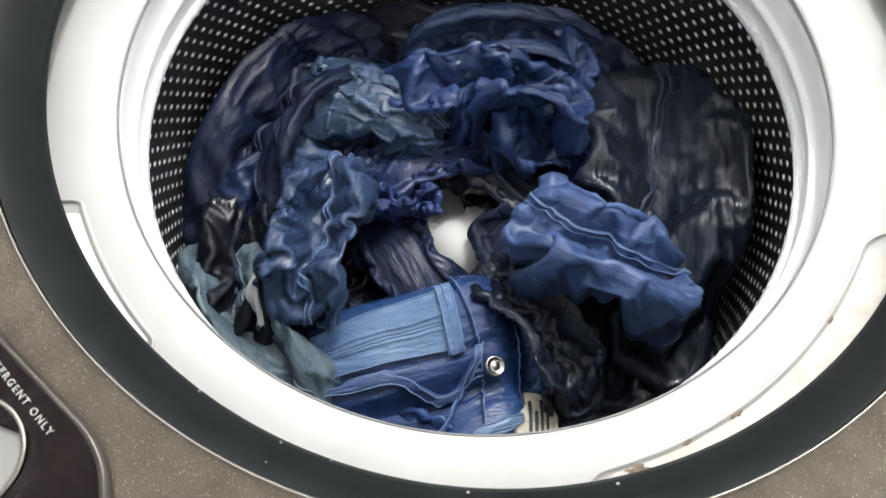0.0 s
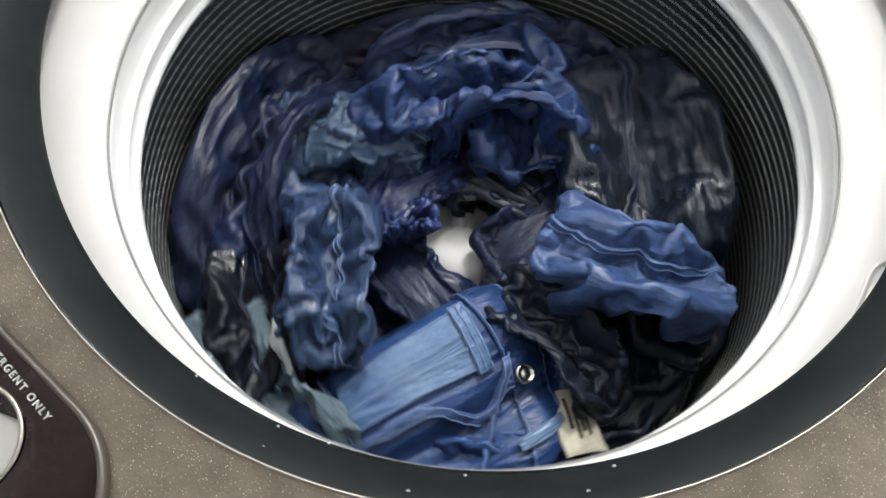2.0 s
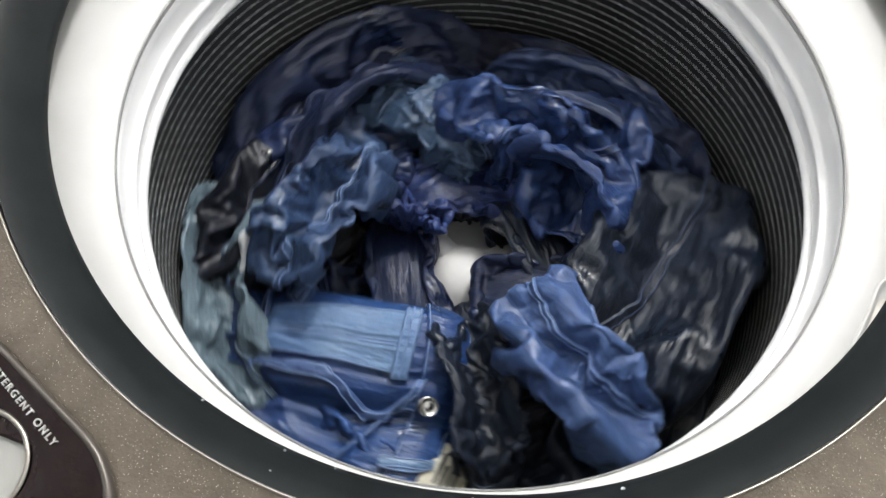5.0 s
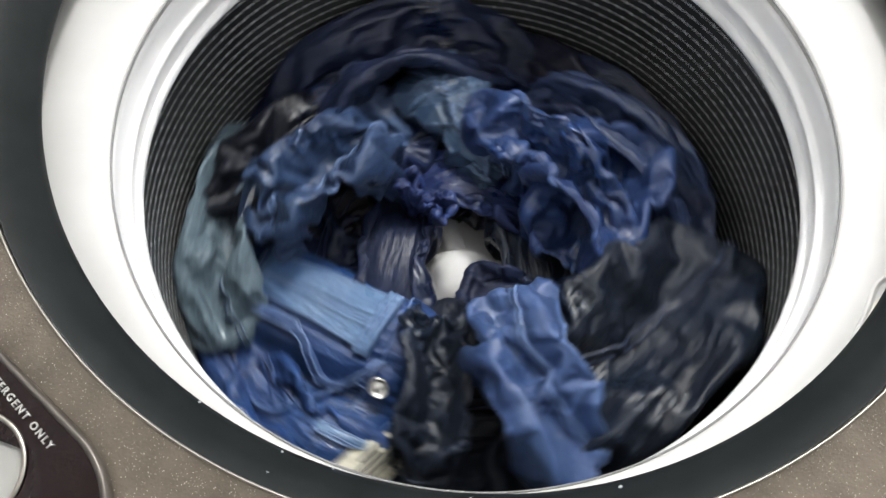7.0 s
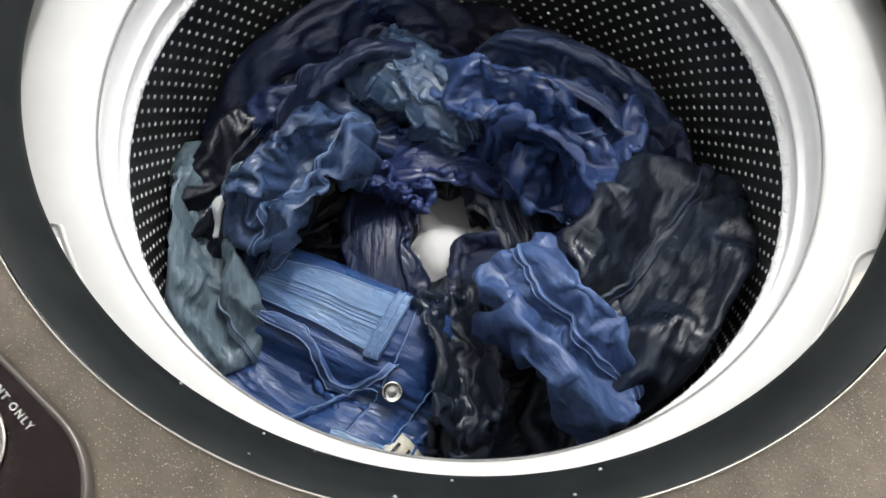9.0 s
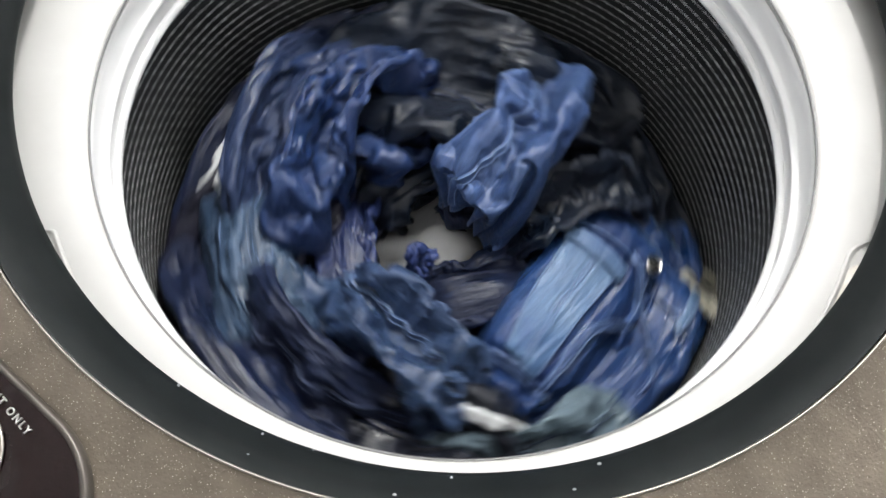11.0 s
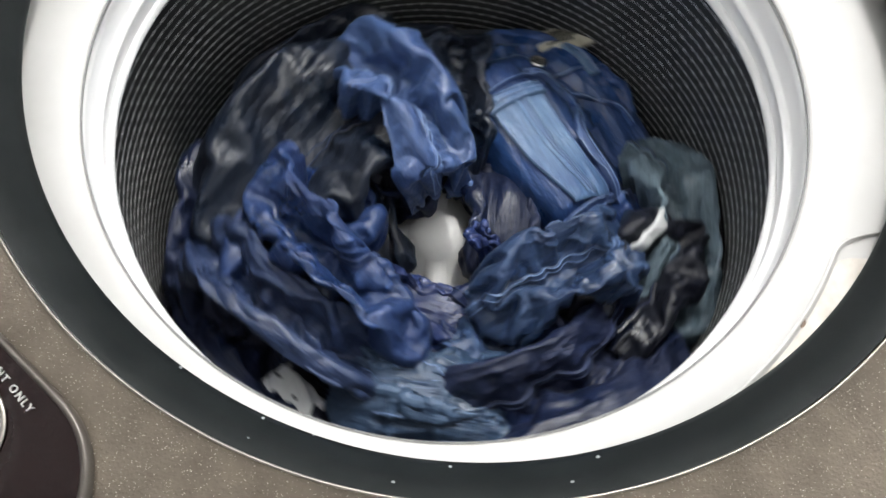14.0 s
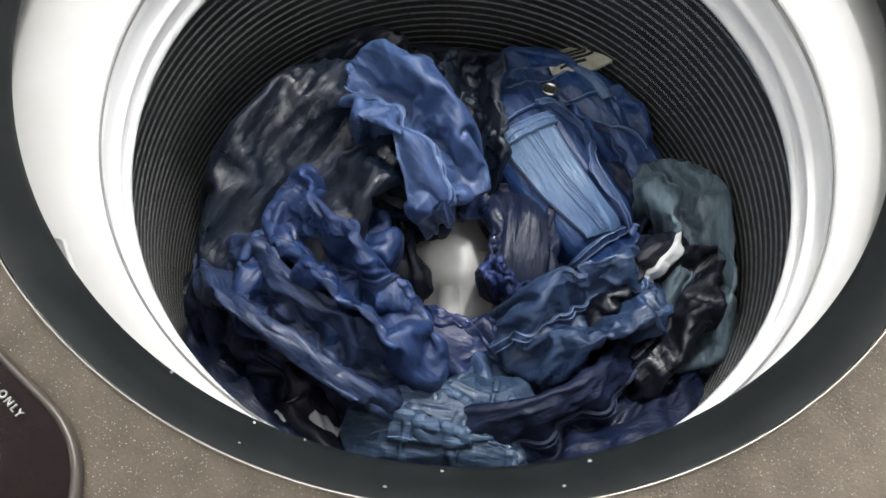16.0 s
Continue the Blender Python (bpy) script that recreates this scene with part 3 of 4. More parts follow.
class Cloth:
    """A crumpled length of cloth, x along its length, bent sideways into an arc."""

    def __init__(self, length, width, height, bend=0.0, spare=(1.5, 1.45), seed=0, weight=1.0, skew=0.0, grid=(84, 58), smooth_skin=1, sharp=1.0):
        spare = tuple(1 + 0.60 * (k - 1) for k in spare)
        length, width = 1.08 * length, 1.16 * width
        p = crumple(length * spare[0], width * spare[1], length, width, height, seed, *grid, weight=weight, skew=skew)
        if abs(bend) > 1e-4:
            rad = length / bend
            a, y = p[..., 0] / rad, p[..., 1].copy()
            p[..., 0], p[..., 1] = (rad - y) * np.sin(a), rad - (rad - y) * np.cos(a)
        for _ in range(smooth_skin):
            p = finer(finer(p, 0), 1)
        n = self.normals(p)
        a, b = np.meshgrid(np.linspace(0, length * spare[0], p.shape[0]), np.linspace(0, width * spare[1], p.shape[1]), indexing="ij")
        u, v = np.meshgrid(np.linspace(-1, 1, p.shape[0]), np.linspace(-1, 1, p.shape[1]), indexing="ij")
        rim = np.maximum(np.abs(u) ** 6, np.abs(v) ** 4)
        p = p + ((1 - 0.9 * np.abs(v) ** 3) * (1 - np.abs(u) ** 8) * pleats(a, b, seed + 500, sharp))[..., None] * n
        # the edges tuck under, so that the cloth reads as a rounded bundle
        mid = p.mean(axis=1, keepdims=True)
        p[..., :2] = mid[..., :2] + (p[..., :2] - mid[..., :2]) * (1 - 0.22 * np.abs(v) ** 8)[..., None]
        p[..., 2] -= (0.024 + 0.40 * height) * rim
        self.p, self.n = p, self.normals(p)

    @staticmethod
    def normals(p):
        n = np.cross(np.gradient(p, axis=0), np.gradient(p, axis=1))
        return n / (np.linalg.norm(n, axis=-1, keepdims=True) + 1e-12)

    def many(self, u, v, lift):
        """The places on the cloth for arrays u, v from -1 to 1, lifted off it."""
        a, b = self.p.shape[0] - 1, self.p.shape[1] - 1
        x, y = np.clip((np.asarray(u) + 1) / 2, 0, 1) * a, np.clip((np.asarray(v) + 1) / 2, 0, 1) * b
        i, j = np.minimum(x.astype(int), a - 1), np.minimum(y.astype(int), b - 1)
        s, t = (x - i)[:, None], (y - j)[:, None]

        def blend(g):
            return (1 - s) * (1 - t) * g[i, j] + s * (1 - t) * g[i + 1, j] + (1 - s) * t * g[i, j + 1] + s * t * g[i + 1, j + 1]
        return blend(self.p) + np.asarray(lift)[..., None] * blend(self.n)

    def at(self, u, v, lift=0.0):
        return Vector(self.many([u], [v], [lift])[0])

    def skin(self, thick=0.0016):
        """Both faces of the cloth and its edge."""
        a, b = self.p.shape[:2]
        top, low = self.p.reshape(-1, 3), (self.p - thick * self.n).reshape(-1, 3)
        ids = np.arange(a * b).reshape(a, b)
        f = np.stack([ids[:-1, :-1], ids[1:, :-1], ids[1:, 1:], ids[:-1, 1:]], -1).reshape(-1, 4)
        rim = np.concatenate([ids[:-1, 0], ids[-1, :-1], ids[:0:-1, -1], ids[0, :0:-1]])
        nxt, k = np.roll(rim, -1), a * b
        side = np.stack([nxt, rim, rim + k, nxt + k], -1)
        return np.concatenate([top, low]), np.concatenate([f, f[:, ::-1] + k, side]).tolist()

    def sheet(self, path, na, nb, lift, thick=0.0015):
        """A second layer on the cloth: path(a, b) gives u and v for a, b from 0 to 1."""
        uv = [path(i / na, j / nb) for i in range(na + 1) for j in range(nb + 1)]
        uu, vv = [q[0] for q in uv], [q[1] for q in uv]
        v = [tuple(q) for q in self.many(uu, vv, np.full(len(uv), lift + thick))]
        low = self.many(uu, vv, np.zeros(len(uv)))
        m = nb + 1
        f = [(i * m + j, (i + 1) * m + j, (i + 1) * m + j + 1, i * m + j + 1) for i in range(na) for j in range(nb)]
        rim = [i * m for i in range(na + 1)] + [na * m + j for j in range(1, nb + 1)] + [i * m + nb for i in range(na - 1, -1, -1)] + [j for j in range(nb - 1, 0, -1)]
        base = len(v)
        v += [tuple(low[q]) for q in rim]
        f += [(rim[k], base + k, base + (k + 1) % len(rim), rim[(k + 1) % len(rim)]) for k in range(len(rim))]
        return v, f

    def cord(self, path, steps=110, size=0.0007, lift=0.0006):
        """A raised line of stitching along path(a), from 0 to 1."""
        uv = [path(i / steps) for i in range(steps + 1)]
        pts = [Vector(q) for q in self.many([q[0] for q in uv], [q[1] for q in uv], np.full(steps + 1, lift))]
        v, f = [], []
        for i, p in enumerate(pts):
            d = (pts[min(i + 1, steps)] - pts[max(i - 1, 0)]).normalized()
            side = d.cross(Vector((0, 0, 1)))
            side = side.normalized() if side.length > 1e-4 else Vector((0, 1, 0))
            up = side.cross(d)
            v += [p + side * size, p + up * size, p - side * size, p - up * size]
        f = [(i * 4 + q, i * 4 + (q + 1) % 4, (i + 1) * 4 + (q + 1) % 4, (i + 1) * 4 + q) for i in range(steps) for q in range(4)]
        return v, f


GARMENTS = []      # (thing, radius, angle from the jeans, heading from outward, height, drift rows (s, degrees, mm out, degrees of turn, mm up), roll)


def garment(name, label, category, cloth, mat, r, phi, heading, z, seams=(), thread=None, hem=True, pocket=None, body="cloth", roll=0.0, drift=((0, 0, 0, 0), (16, 0, 0, 0))):
    """A garment with its folded cloth, double-stitched seams, stitched hem and, where given, a sewn-on pocket."""
    g = thing(name, label, category)
    thread = thread or M_DTHREAD
    piece(body, *cloth.skin(), mat, g)
    for v0, v1 in seams:
        piece("seam", *cloth.sheet(lambda a, b, v0=v0, v1=v1: (-0.97 + 1.94 * a, v0 + (v1 - v0) * a + 0.075 * (b - 0.5)), 110, 4, 0.0008, 0.0009), mat, g)
        for off in (-0.03, 0.03):
            piece("stitching", *cloth.cord(lambda a, v0=v0, v1=v1, off=off: (-0.96 + 1.92 * a, v0 + (v1 - v0) * a + off), 130, 0.0005, 0.0020), thread, g)
    if hem:
        h = piece("hem", *cloth.sheet(lambda a, b: (0.90 + 0.09 * b, -0.97 + 1.94 * a), 90, 5, 0.0008, 0.0012), mat, g)
        piece("stitching", *cloth.cord(lambda a: (0.905, -0.96 + 1.92 * a), 100, 0.0005, 0.0022), thread, h)
    if pocket:
        u0, u1, v0, v1, pm = pocket
        q = piece("pocket", *cloth.sheet(lambda a, b: (u0 + (u1 - u0) * a, v0 + (v1 - v0) * (0.5 + (b - 0.5) * (1 - 0.25 * max(0, a - 0.7) / 0.3))), 44, 34, 0.0010, 0.0014), pm, g, "sewn-on pocket")
        for b in (0.04, 0.96):
            piece("stitching", *cloth.cord(lambda a, b=b: (u0 + (u1 - u0) * a, v0 + (v1 - v0) * (0.5 + (b - 0.5) * (1 - 0.25 * max(0, a - 0.7) / 0.3))), 50, 0.0005, 0.0027), thread, q)
    GARMENTS.append((g, r, phi, heading, z, drift, roll))
    return g


def laundry():
    # lowest, widest layer
    for k, (phi, mat, lab) in enumerate(((-150, M_BLACK, "soaked black trousers spread against the drum wall"), (-75, M_BLACK, "soaked black trousers spread against the drum wall"), (5, M_NAVY, "soaked dark navy trousers under the jeans"),
                                         (75, M_CHAR, "soaked charcoal trousers lying low in the drum"), (140, M_CHAR, "soaked charcoal trousers spread against the drum wall"))):
        garment("trousers", lab, "trousers", Cloth(0.27, 0.17, 0.030, bend=1.75, seed=20 + k), mat, 0.132, phi, 90, -0.305, seams=((0.2, 0.1),))
    # against the wall
    garment("grey_trousers", "grey-green cotton trousers crumpled along the drum wall", "trousers", Cloth(0.20, 0.085, 0.050, bend=0.95, seed=41, spare=(1.6, 1.7)), M_TEAL, 0.189, -27, 90, -0.288, seams=((0.3, 0.1),), thread=M_STEEL)
    c = Cloth(0.16, 0.11, 0.052, bend=0.5, seed=42)
    g = garment("black_jacket", "shiny wet black jacket lying folded near the wall", "jacket", c, M_BLACK, 0.165, -46, 70, -0.300, pocket=(-0.4, 0.1, -0.3, 0.3, M_BLACK))
    piece("care_label", *c.sheet(lambda a, b: (0.10 + 0.55 * a, 0.30 + 0.12 * b + 0.05 * math.sin(4 * a)), 40, 6, 0.0030, 0.0012), M_LABEL, g, "white woven label")
    garment("navy_trousers", "dark navy trouser leg lying along the drum wall", "trousers", Cloth(0.28, 0.10, 0.055, bend=1.4, seed=43, spare=(1.35, 1.9)), M_NAVY, 0.174, -92, 90, -0.295, seams=((0.1, 0.3),))
    garment("slate_jeans", "slate blue denim leg with a turned pocket", "jeans", Cloth(0.165, 0.110, 0.052, bend=0.4, seed=147, spare=(1.25, 1.25), weight=2.5, sharp=0.8), M_WASH, 0.118, -112, 40, -0.254, drift=((0, 0, 0, 0), (9.2, 0, 0, 0), (11.3, -4, 32, 42, 2), (16, -4, 32, 42, 2)), seams=((0.0, 0.2),), thread=M_THREAD, pocket=(-0.45, 0.15, -0.5, 0.35, M_WASH))
    garment("plum_shirt", "crumpled dark plum shirt", "shirt", Cloth(0.15, 0.13, 0.055, bend=0.3, seed=45, spare=(1.8, 1.7)), M_PURPLE, 0.148, -136, 60, -0.300)
    garment("navy_jeans", "navy denim leg lying across the drum", "jeans", Cloth(0.25, 0.095, 0.050, bend=1.1, seed=46, spare=(1.25, 1.9)), M_NAVY, 0.168, -156, 92, -0.312, seams=((0.1, 0.0),))
    garment("dark_jeans", "dark blue crumpled denim near the wall", "jeans", Cloth(0.17, 0.12, 0.055, bend=0.7, seed=47, spare=(1.7, 1.6)), M_NAVY, 0.155, 162, 80, -0.302, seams=((0.2, 0.0),), pocket=(-0.3, 0.3, -0.4, 0.3, M_SLATE))
    garment("charcoal_trousers", "charcoal trousers bunched into folds", "trousers", Cloth(0.20, 0.15, 0.060, bend=0.8, seed=48, spare=(1.7, 1.7)), M_CHAR, 0.148, 128, 75, -0.286, seams=((0.3, -0.2),), drift=((0, 0, 0, 0), (9.2, 0, 0, 0), (11.3, 8, -38, 0), (16, 8, -38, 0)))
    garment("black_shirt", "black cloth stretched toward the hub", "shirt", Cloth(0.17, 0.075, 0.055, bend=-0.3, seed=49, spare=(1.2, 2.1)), M_CHAR, 0.108, 60, 5, -0.296)
    # middle
    garment("twisted_jeans", "twisted indigo trouser leg, wet and shiny", "jeans", Cloth(0.22, 0.090, 0.062, bend=1.2, seed=50, spare=(1.4, 2.1), skew=0.35), M_ROYAL, 0.086, -168, 95, -0.278, seams=((-0.4, 0.5),), drift=((0, 0, 0, 0), (9.2, 0, 0, 0), (11.3, 0, 18, 0), (16, 0, 18, 0)))
    garment("denim_jacket", "mid-blue denim sleeve folded beside the jeans", "jacket", Cloth(0.15, 0.10, 0.062, bend=-0.4, seed=51, spare=(1.6, 1.5)), M_STEEL, 0.112, -42, 60, -0.292, drift=((0, 0, 0, 0), (9.2, 0, 0, 0), (11.3, -18, 0, 0, -12), (16, -18, 0, 0, -12)), seams=((0.1, 0.2),), thread=M_THREAD)
    garment("bright_jeans", "bright blue denim leg reaching from hub to wall", "jeans", Cloth(0.178, 0.106, 0.052, bend=0.7, seed=65, spare=(1.15, 1.6), skew=0.15), M_BRIGHT, 0.106, 92, 4, -0.270, seams=((0.35, 0.05),), thread=M_THREAD, drift=((0, -4, 6, 0), (1.5, -4, 20, 0), (9.2, -2, 20, 0), (11.3, 0, -34, 8, 6), (16, 0, -34, 8, 6)))
    garment("indigo_shirt", "crumpled wet indigo shirt", "shirt", Cloth(0.13, 0.115, 0.062, bend=0.3, seed=53, spare=(1.8, 1.8)), M_ROYAL, 0.112, 178, 40, -0.280)
    garment("violet_shirt", "dark violet cloth tucked beside the hub", "shirt", Cloth(0.085, 0.055, 0.050, bend=0.2, seed=54, grid=(50, 36)), M_INDIGO, 0.047, -68, 10, -0.283, drift=((0, 0, 0, 0), (9.2, 0, 0, 0), (11.3, 0, 14, 0), (16, 0, 14, 0)))
    garment("black_socks", "knotted black cloth beside the hub", "socks", Cloth(0.09, 0.06, 0.045, bend=0.6, seed=55, spare=(1.9, 1.8), grid=(50, 36)), M_BLACK, 0.066, 138, 60, -0.300)
    garment("navy_shirt", "crumpled navy shirt between jeans and hub", "shirt", Cloth(0.11, 0.08, 0.050, bend=0.2, seed=70, spare=(1.8, 1.7), grid=(60, 44)), M_NAVY, 0.056, -18, 80, -0.293)
    garment("charcoal_shirt", "crumpled charcoal shirt beside the bright jeans", "shirt", Cloth(0.12, 0.085, 0.050, bend=0.3, seed=71, spare=(1.8, 1.7), grid=(60, 44)), M_NAVY, 0.068, 120, 30, -0.290)
    garment("black_vest", "wrinkled black vest in the middle of the pile", "vest", Cloth(0.11, 0.08, 0.052, bend=0.4, seed=72, spare=(1.9, 1.7), grid=(60, 44)), M_CHAR, 0.060, 160, 100, -0.290)
    garment("navy_vest", "wrinkled indigo vest in the middle of the pile", "vest", Cloth(0.12, 0.075, 0.052, bend=0.5, seed=73, spare=(1.8, 1.8), grid=(60, 44)), M_INDIGO, 0.060, -118, 80, -0.287, drift=((0, 0, 0, 0), (9.2, 0, 0, 0), (11.3, 0, 22, 0), (16, 0, 22, 0)))
    garment("indigo_shorts", "indigo shorts pressed against the drum wall", "shorts", Cloth(0.15, 0.09, 0.048, bend=0.8, seed=74, spare=(1.7, 1.6), grid=(60, 44)), M_BLUE, 0.180, 30, 92, -0.312, seams=((0.2, 0.1),))
    garment("slate_shirt", "slate grey shirt crumpled by the drum wall", "shirt", Cloth(0.16, 0.10, 0.050, bend=0.8, seed=75, spare=(1.8, 1.7), grid=(60, 44)), M_CHAR, 0.170, 104, 92, -0.298)
    garment("navy_shorts", "navy shorts folded between two garments", "shorts", Cloth(0.15, 0.11, 0.052, bend=0.3, seed=76, spare=(1.5, 1.7)), M_SOAKED, 0.136, -66, 50, -0.290, drift=((0, 0, 0, 0), (9.2, 0, 0, 0), (11.3, -22, 0, -30), (16, -22, 0, -30)), seams=((0.0, 0.2),), pocket=(-0.5, 0.2, -0.5, 0.2, M_STEEL))
    garment("curved_trousers", "dark blue trouser leg curving from wall to hub", "trousers", Cloth(0.25, 0.080, 0.055, bend=1.3, seed=77, spare=(1.1, 1.9)), M_SLATE, 0.146, -164, 104, -0.278, drift=((0, 0, 12, 0, -24), (9.2, 0, 12, 0, -24), (11.3, 0, 0, 0, 0), (16, 0, 0, 0, 0)))
    garment("white_sock", "small white cloth showing under the dark laundry", "sock", Cloth(0.034, 0.020, 0.010, bend=0.3, seed=56, spare=(1.2, 1.2), grid=(36, 28)), M_LABEL, 0.186, -158, 80, -0.262)
    garment("white_sock", "small white sock working out from under the jeans", "sock", Cloth(0.050, 0.040, 0.016, bend=0.3, seed=57, spare=(1.7, 1.7), grid=(48, 36)), M_LABEL, 0.188, -148, 80, -0.240, drift=((0, 0, -75, 0), (9.4, 0, -75, 0), (11.3, 0, 0, 0), (16, 0, 0, 0)))


class JeansTop(Cloth):
    """The upper part of a pair of jeans lying on its side: a rounded hip with a flat pocket panel, a sunken fly, a low far side, an open waist."""

    def __init__(self, length, width, seed=3, nu=190, nv=170):
        u, v = np.meshgrid(np.linspace(-1, 1, nu), np.linspace(-1, 1, nv), indexing="ij")
        rng = np.random.default_rng(seed)
        slow = grainy(u * 2.1 + 5, v * 2.3 + 5, rng.random((17, 19))) - 0.5
        taper = 1 - 0.36 * np.clip(-u, 0, 1) ** 2 - 0.14 * np.clip(u, 0, 1) ** 4 + 0.05 * np.sin(2.6 * u + 1)
        x = length / 2 * (u - 0.06 * v * v + 0.05 * np.sin(2.4 * v + 0.6) * u)
        y = width / 2 * (v * taper + 0.10 * u * u - 0.05 + 0.06 * slow)
        hip = 0.050 * np.clip(1 - np.abs((v - 0.46) / 0.62) ** 3.0, 0, 1) ** 0.6
        far = 0.036 * np.clip(1 - np.abs((v + 0.48) / 0.60) ** 2.6, 0, 1) ** 0.7 * (0.75 + 0.25 * u)
        z = np.maximum(hip, far) + 0.35 * np.minimum(hip, far)
        z = z * np.clip(1 - np.abs(u) ** 7, 0, 1) ** 0.6 - 0.020 * np.clip(np.abs(v) - 0.8, 0, 1) / 0.2 * np.abs(v)
        z += 0.014 * slow - 0.012 * np.exp(-((u + 0.66) / 0.07) ** 2) * (v > -0.1) - 0.010 * np.exp(-((u - 0.80) / 0.10) ** 2) * np.exp(-((v - 0.35) / 0.4) ** 2)
        z += 0.012 * np.exp(-((u - 0.95) / 0.06) ** 2)
        p = np.stack([x, y, z], -1)
        for _ in range(3):
            p[1:-1, 1:-1] = 0.5 * p[1:-1, 1:-1] + 0.125 * (p[2:, 1:-1] + p[:-2, 1:-1] + p[1:-1, 2:] + p[1:-1, :-2])
        n = self.normals(p)
        a, b = (u + 1) * length * 0.55, (v + 1) * width * 0.6
        calm = np.clip(1 - 1.3 * np.exp(-((v - 0.45) / 0.36) ** 4) * np.exp(-((u + 0.12) / 0.55) ** 4), 0.22, 1)
        p = p + (calm * (1 - 0.7 * np.abs(v) ** 8) * pleats(a, b, seed + 500, 1.15))[..., None] * n
        rim = np.maximum(np.abs(u) ** 12 * (u < 0), np.abs(v) ** 5)
        p[..., 1] *= 1 - 0.12 * np.abs(v) ** 8
        p[..., 2] -= 0.030 * rim
        self.p, self.n = p, self.normals(p)


JEANS_TURN = ((0, 28), (0.65, 36), (1.5, 16), (2.15, 34), (3, 13), (3.72, 32), (4.45, 14), (5.2, 30), (5.95, 16), (6.75, 28), (7.5, 14), (8.4, 8), (9.2, 16), (11.3, -10), (16, -8))


def main_jeans():
    """Light blue jeans lying open at the waist: faded pocket panel, yoke, waistband, loops, fly, button, cream patch."""
    c = JeansTop(0.212, 0.172)
    g = thing("blue_jeans", "light blue faded denim jeans with waistband, metal button and cream patch", "jeans")
    piece("seat", *c.skin(), M_BLUE, g, "wet mid-blue denim")
    # u runs from the leg to the waist, v from the far side to the hub side
    panel = lambda a, b: (-0.60 + 0.92 * a + 0.05 * b, 0.16 + 0.50 * b - 0.10 * (1 - a) * (b - 0.2) + 0.03 * math.sin(3 * a))
    piece("pocket_panel", *c.sheet(panel, 110, 70, 0.0022, 0.0014), M_FADED, g, "pale faded denim panel")
    for b in (0.02, 0.40, 0.46, 0.97):
        piece("stitching", *c.cord(lambda a, b=b: panel(0.02 + 0.96 * a, b), 110, 0.00055, 0.0040), M_THREAD, g)
    for b in (0.34, 0.56):
        piece("pleat", *c.sheet(lambda a, q, b=b: panel(0.03 + 0.94 * a, b + 0.05 * (q - 0.5)), 100, 5, 0.0036, 0.0012), M_FADED, g, "pressed double fold in the panel")
    yoke = lambda a, b: (-0.665 + 0.05 * b + 0.03 * math.sin(3 * a), -0.02 + 0.86 * a)
    piece("yoke_seam", *c.sheet(yoke, 80, 5, 0.0020, 0.0016), M_BRIGHT, g, "thick sewn yoke seam")
    for b in (0.1, 0.9):
        piece("stitching", *c.cord(lambda a, b=b: yoke(a, b), 90, 0.00055, 0.0038), M_THREAD, g)
    band = lambda a, b: (0.44 + 0.30 * b + 0.05 * math.sin(3.0 * a), -0.80 + 1.68 * a)
    piece("waistband", *c.sheet(band, 130, 18, 0.0014, 0.0018), M_BLUE, g, "folded denim waistband")
    for b in (0.06, 0.94):
        piece("stitching", *c.cord(lambda a, b=b: band(a, b), 130, 0.00055, 0.0034), M_THREAD, g)
    for k, a0 in enumerate((0.16, 0.56)):
        loop = lambda a, b, a0=a0, k=k: (0.35 + 0.11 * (b - 0.5) + 0.03 * a, 0.12 + 0.56 * a) if k else (0.40 + 0.34 * a, -0.80 + 1.68 * a0 + 0.09 * (b - 0.5))
        lp = piece("belt_loop", *c.sheet(loop, 60, 10, 0.0040, 0.0022), M_FADED, g, "pale belt loop")
        for b in (0.12, 0.5, 0.88):
            piece("stitching", *c.cord(lambda a, b=b, loop=loop: loop(a, b), 60, 0.0006, 0.0066), M_THREAD, lp)
    fly = lambda a: (-0.72 + 1.26 * a, 0.02 + 0.07 * math.sin(6.0 * a) - 0.17 * math.sin(10.5 * a) * a * a)
    piece("fly_edge", *c.sheet(lambda a, b: (fly(a)[0], fly(a)[1] + 0.050 * (b - 0.5)), 120, 6, 0.003, 0.003), M_BRIGHT, g, "curled fly edge")
    for off in (-0.03, 0.03):
        piece("stitching", *c.cord(lambda a, off=off: (fly(a)[0], fly(a)[1] + off), 120, 0.0006, 0.0062), M_THREAD, g)
    flap = lambda a: (0.50 - 0.34 * a - 0.30 * a * a, -0.06 - 0.50 * a + 0.10 * math.sin(6 * a))
    piece("fly_flap", *c.sheet(lambda a, b: (flap(a)[0], flap(a)[1] + 0.06 * (b - 0.5)), 80, 6, 0.003, 0.0028), M_BLUE, g, "turned-back fly flap")
    piece("stitching", *c.cord(lambda a: flap(a), 80, 0.0006, 0.0060), M_THREAD, g)
    piece("waist_edge", *c.cord(lambda a: (0.95 + 0.02 * math.sin(3.0 * a), -0.92 + 1.84 * a), 120, 0.0013, 0.0014), M_FADED, g, "pale waist edge")
    p = c.at(0.58, -0.02, 0.005)
    v, f = lathe([(0.0, 0.0042), (0.003, 0.0040), (0.0056, 0.0030), (0.0062, 0.0045), (0.0074, 0.0045), (0.0080, 0.0020), (0.0072, -0.004)], 28)
    m = pose(*p, 14, 16, 0)
    piece("button", [m @ Vector(q) for q in v], f, M_BUTTON, g, "nickel fly button")
    q = c.at(0.84, -0.62, 0.006)
    m = pose(q.x, q.y, q.z + 0.003, 16, 14, 78)

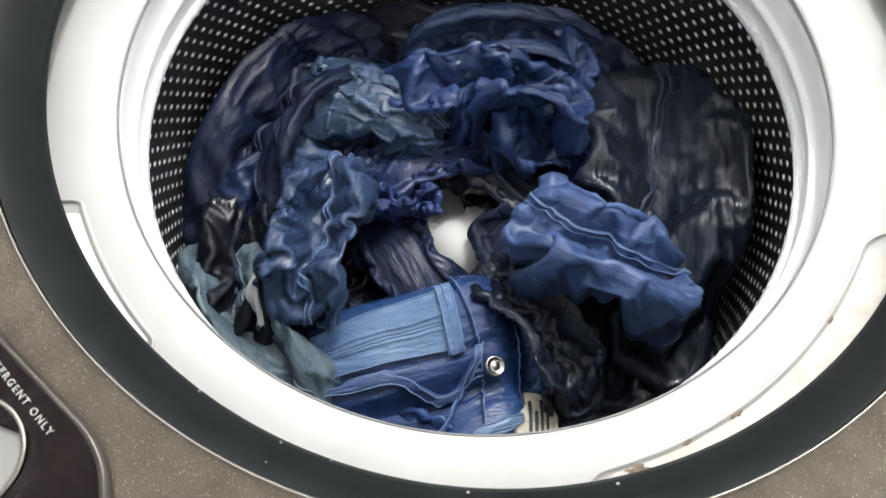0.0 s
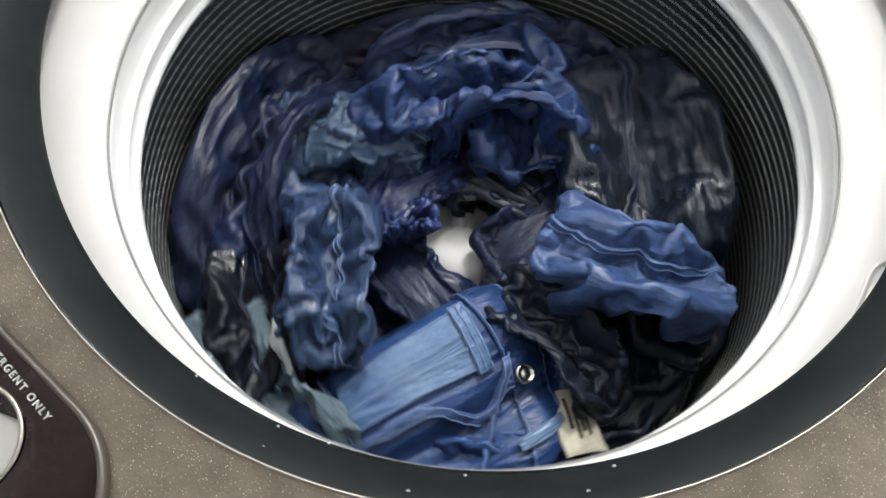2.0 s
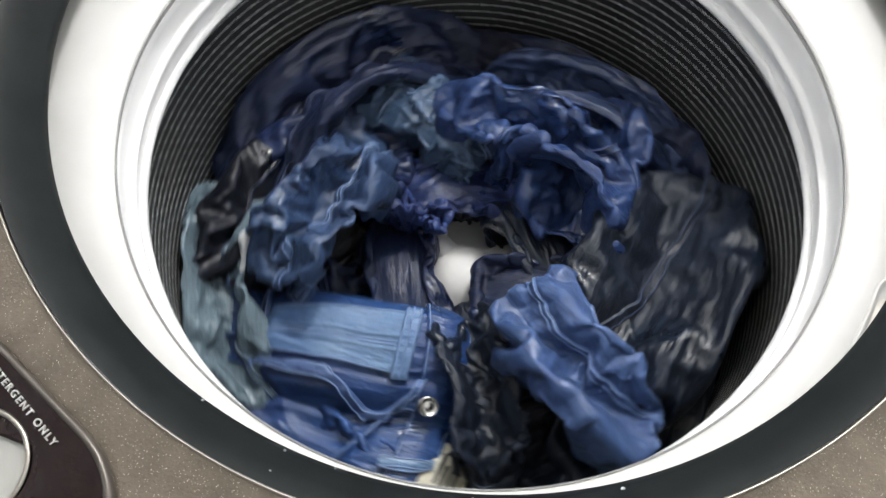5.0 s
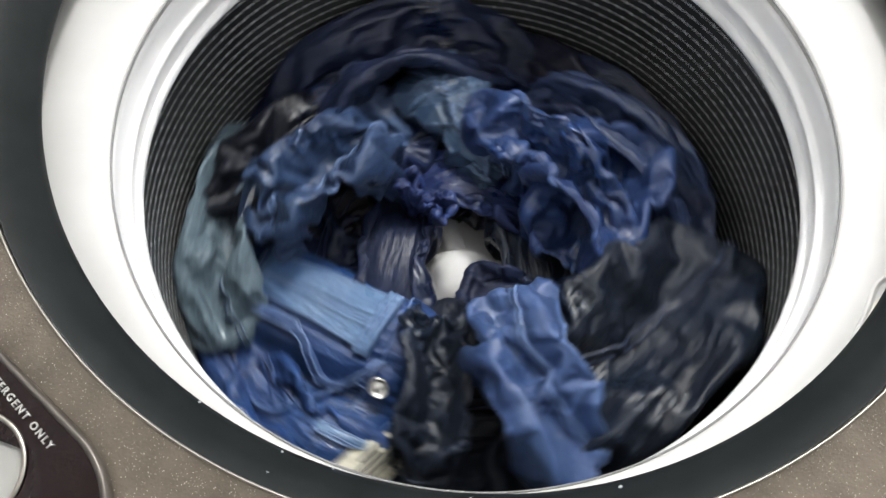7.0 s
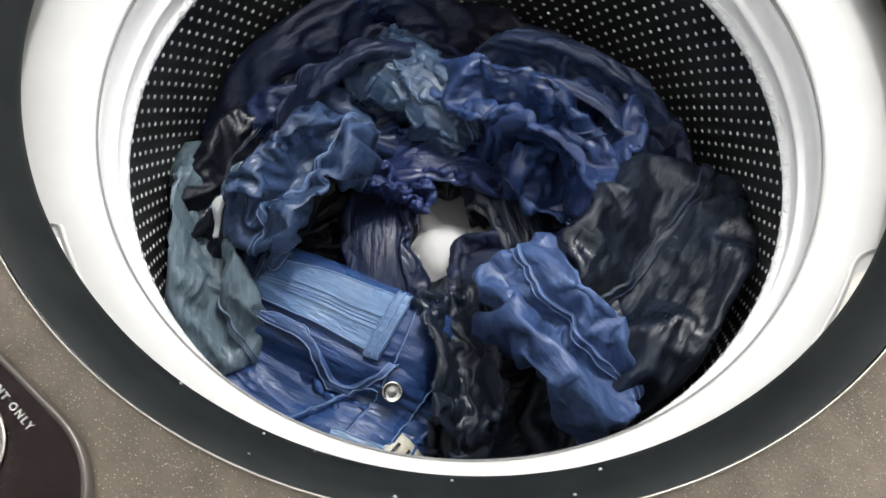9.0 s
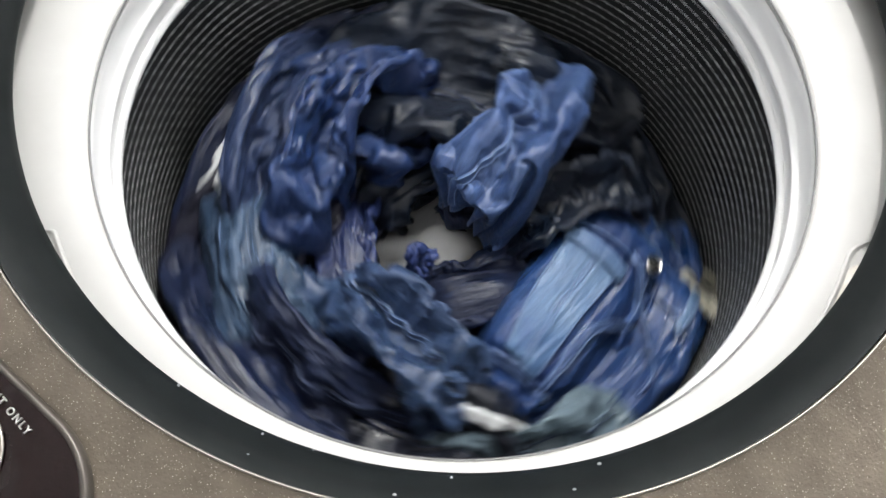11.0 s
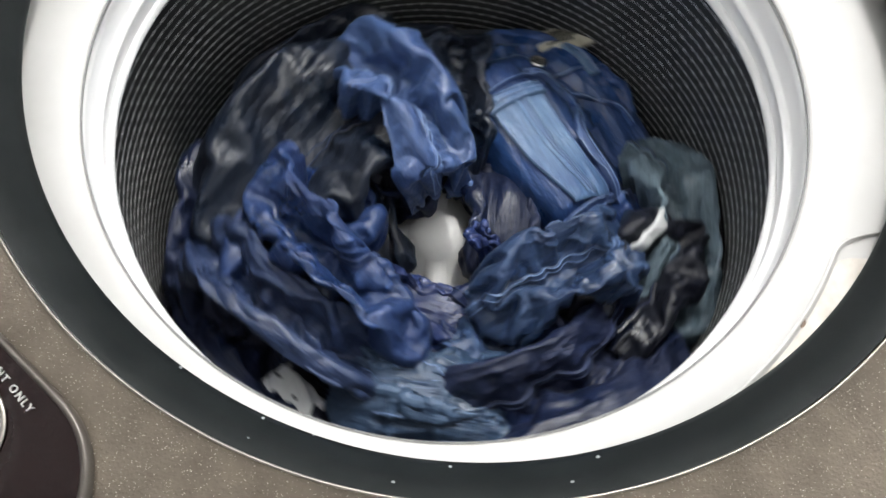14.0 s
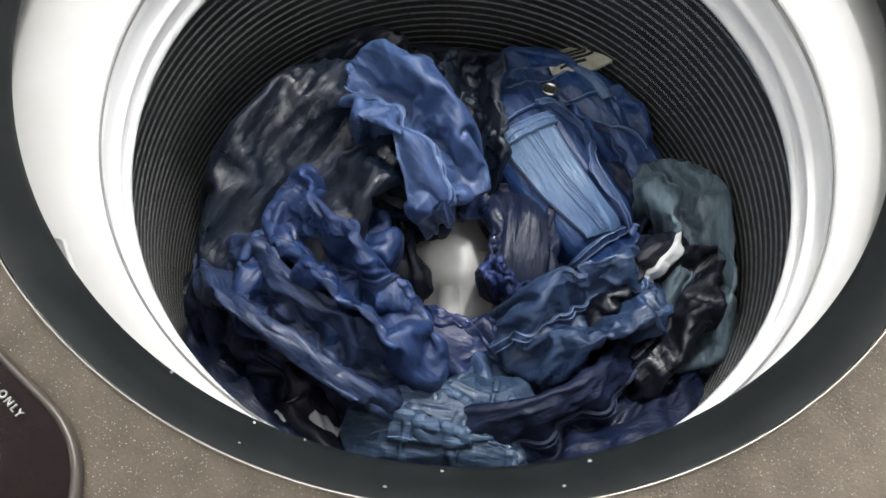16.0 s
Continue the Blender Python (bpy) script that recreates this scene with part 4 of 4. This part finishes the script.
    def plate(x0, x1, y0, y1, z, n=14):
        """A gently curled rectangle with thickness."""
        v = []
        for z1 in (z, z - 0.002):
            for i in range(n + 1):
                for k in range(n + 1):
                    x, y = x0 + (x1 - x0) * i / n, y0 + (y1 - y0) * k / n
                    v.append(m @ Vector((x, y, z1 + 0.0012 * math.sin(150 * x) - 14 * y * y)))
        w = n + 1
        f = [(i * w + k, (i + 1) * w + k, (i + 1) * w + k + 1, i * w + k + 1) for i in range(n) for k in range(n)]
        f += [tuple(p + w * w for p in reversed(t)) for t in f]
        rim = [i * w for i in range(w)] + [n * w + k for k in range(1, w)] + [i * w + n for i in range(n - 1, -1, -1)] + [k for k in range(n - 1, 0, -1)]
        f += [(rim[k - 1], rim[k], rim[k] + w * w, rim[k - 1] + w * w) for k in range(len(rim))]
        return v, f
    t = piece("leather_patch", *plate(-0.026, 0.026, -0.017, 0.017, 0.0), M_LEATHER, g, "cream waistband patch")
    for k, (x0, x1) in enumerate(((-0.012, 0.014), (-0.009, 0.020), (-0.014, 0.010), (-0.006, 0.018))):
        piece("print_bar", *plate(x0, x1, -0.0085 + 0.0045 * k, -0.0060 + 0.0045 * k, 0.0008, 4), M_PRINT, t, "black print")
    GARMENTS.append((g, 0.138, 13, 92, -0.285, tuple((t, 0, 0, a) for t, a in JEANS_TURN), 0.0))


room()
washer()
detergent_cup()
COVER = tub_cover()
DRUM = wash_drum()
IMPELLER = impeller()
WATER = wash_water()
laundry()
main_jeans()


# ---- what moves ----
def motions():
    walk(COVER, [(t, sway(t)) for t in STEPS])
    walk(DRUM, [(t, sway(t) @ pose(0, 0, 0, 0, 0, smooth(TURN, t, 1))) for t in STEPS])
    walk(IMPELLER, [(t, sway(t) @ pose(0, 0, 0, 0, 0, 1.4 * smooth(SWING, t, 1))) for t in STEPS])
    walk(WATER, [(t, sway(t) @ pose(0, 0, -0.322, 0.8 * math.sin(4.2 * t), 0.8 * math.cos(4.2 * t), smooth(SWING, t, 1))) for t in STEPS])
    for k, (g, r, phi, heading, z, drift, roll) in enumerate(GARMENTS):
        rows = []
        drift = [(*d, 0)[:5] for d in drift]
        for t in STEPS:
            a = smooth(SWING, t, 1) + phi + smooth(drift, t, 1)
            rr = r + smooth(drift, t, 2) / 1000
            bob = 0.004 * math.sin(4.2 * t + k * 1.7)
            tilt = 3.0 * math.sin(4.2 * t + k * 2.3)
            rows.append((t, sway(t) @ pose(0, 0, 0, 0, 0, a) @ pose(rr, 0, z + smooth(drift, t, 4) / 1000 + bob, 0, 0, heading + smooth(drift, t, 3)) @ pose(0, 0, 0, roll + tilt, 0.6 * tilt, 0)))
        walk(g, rows)


motions()
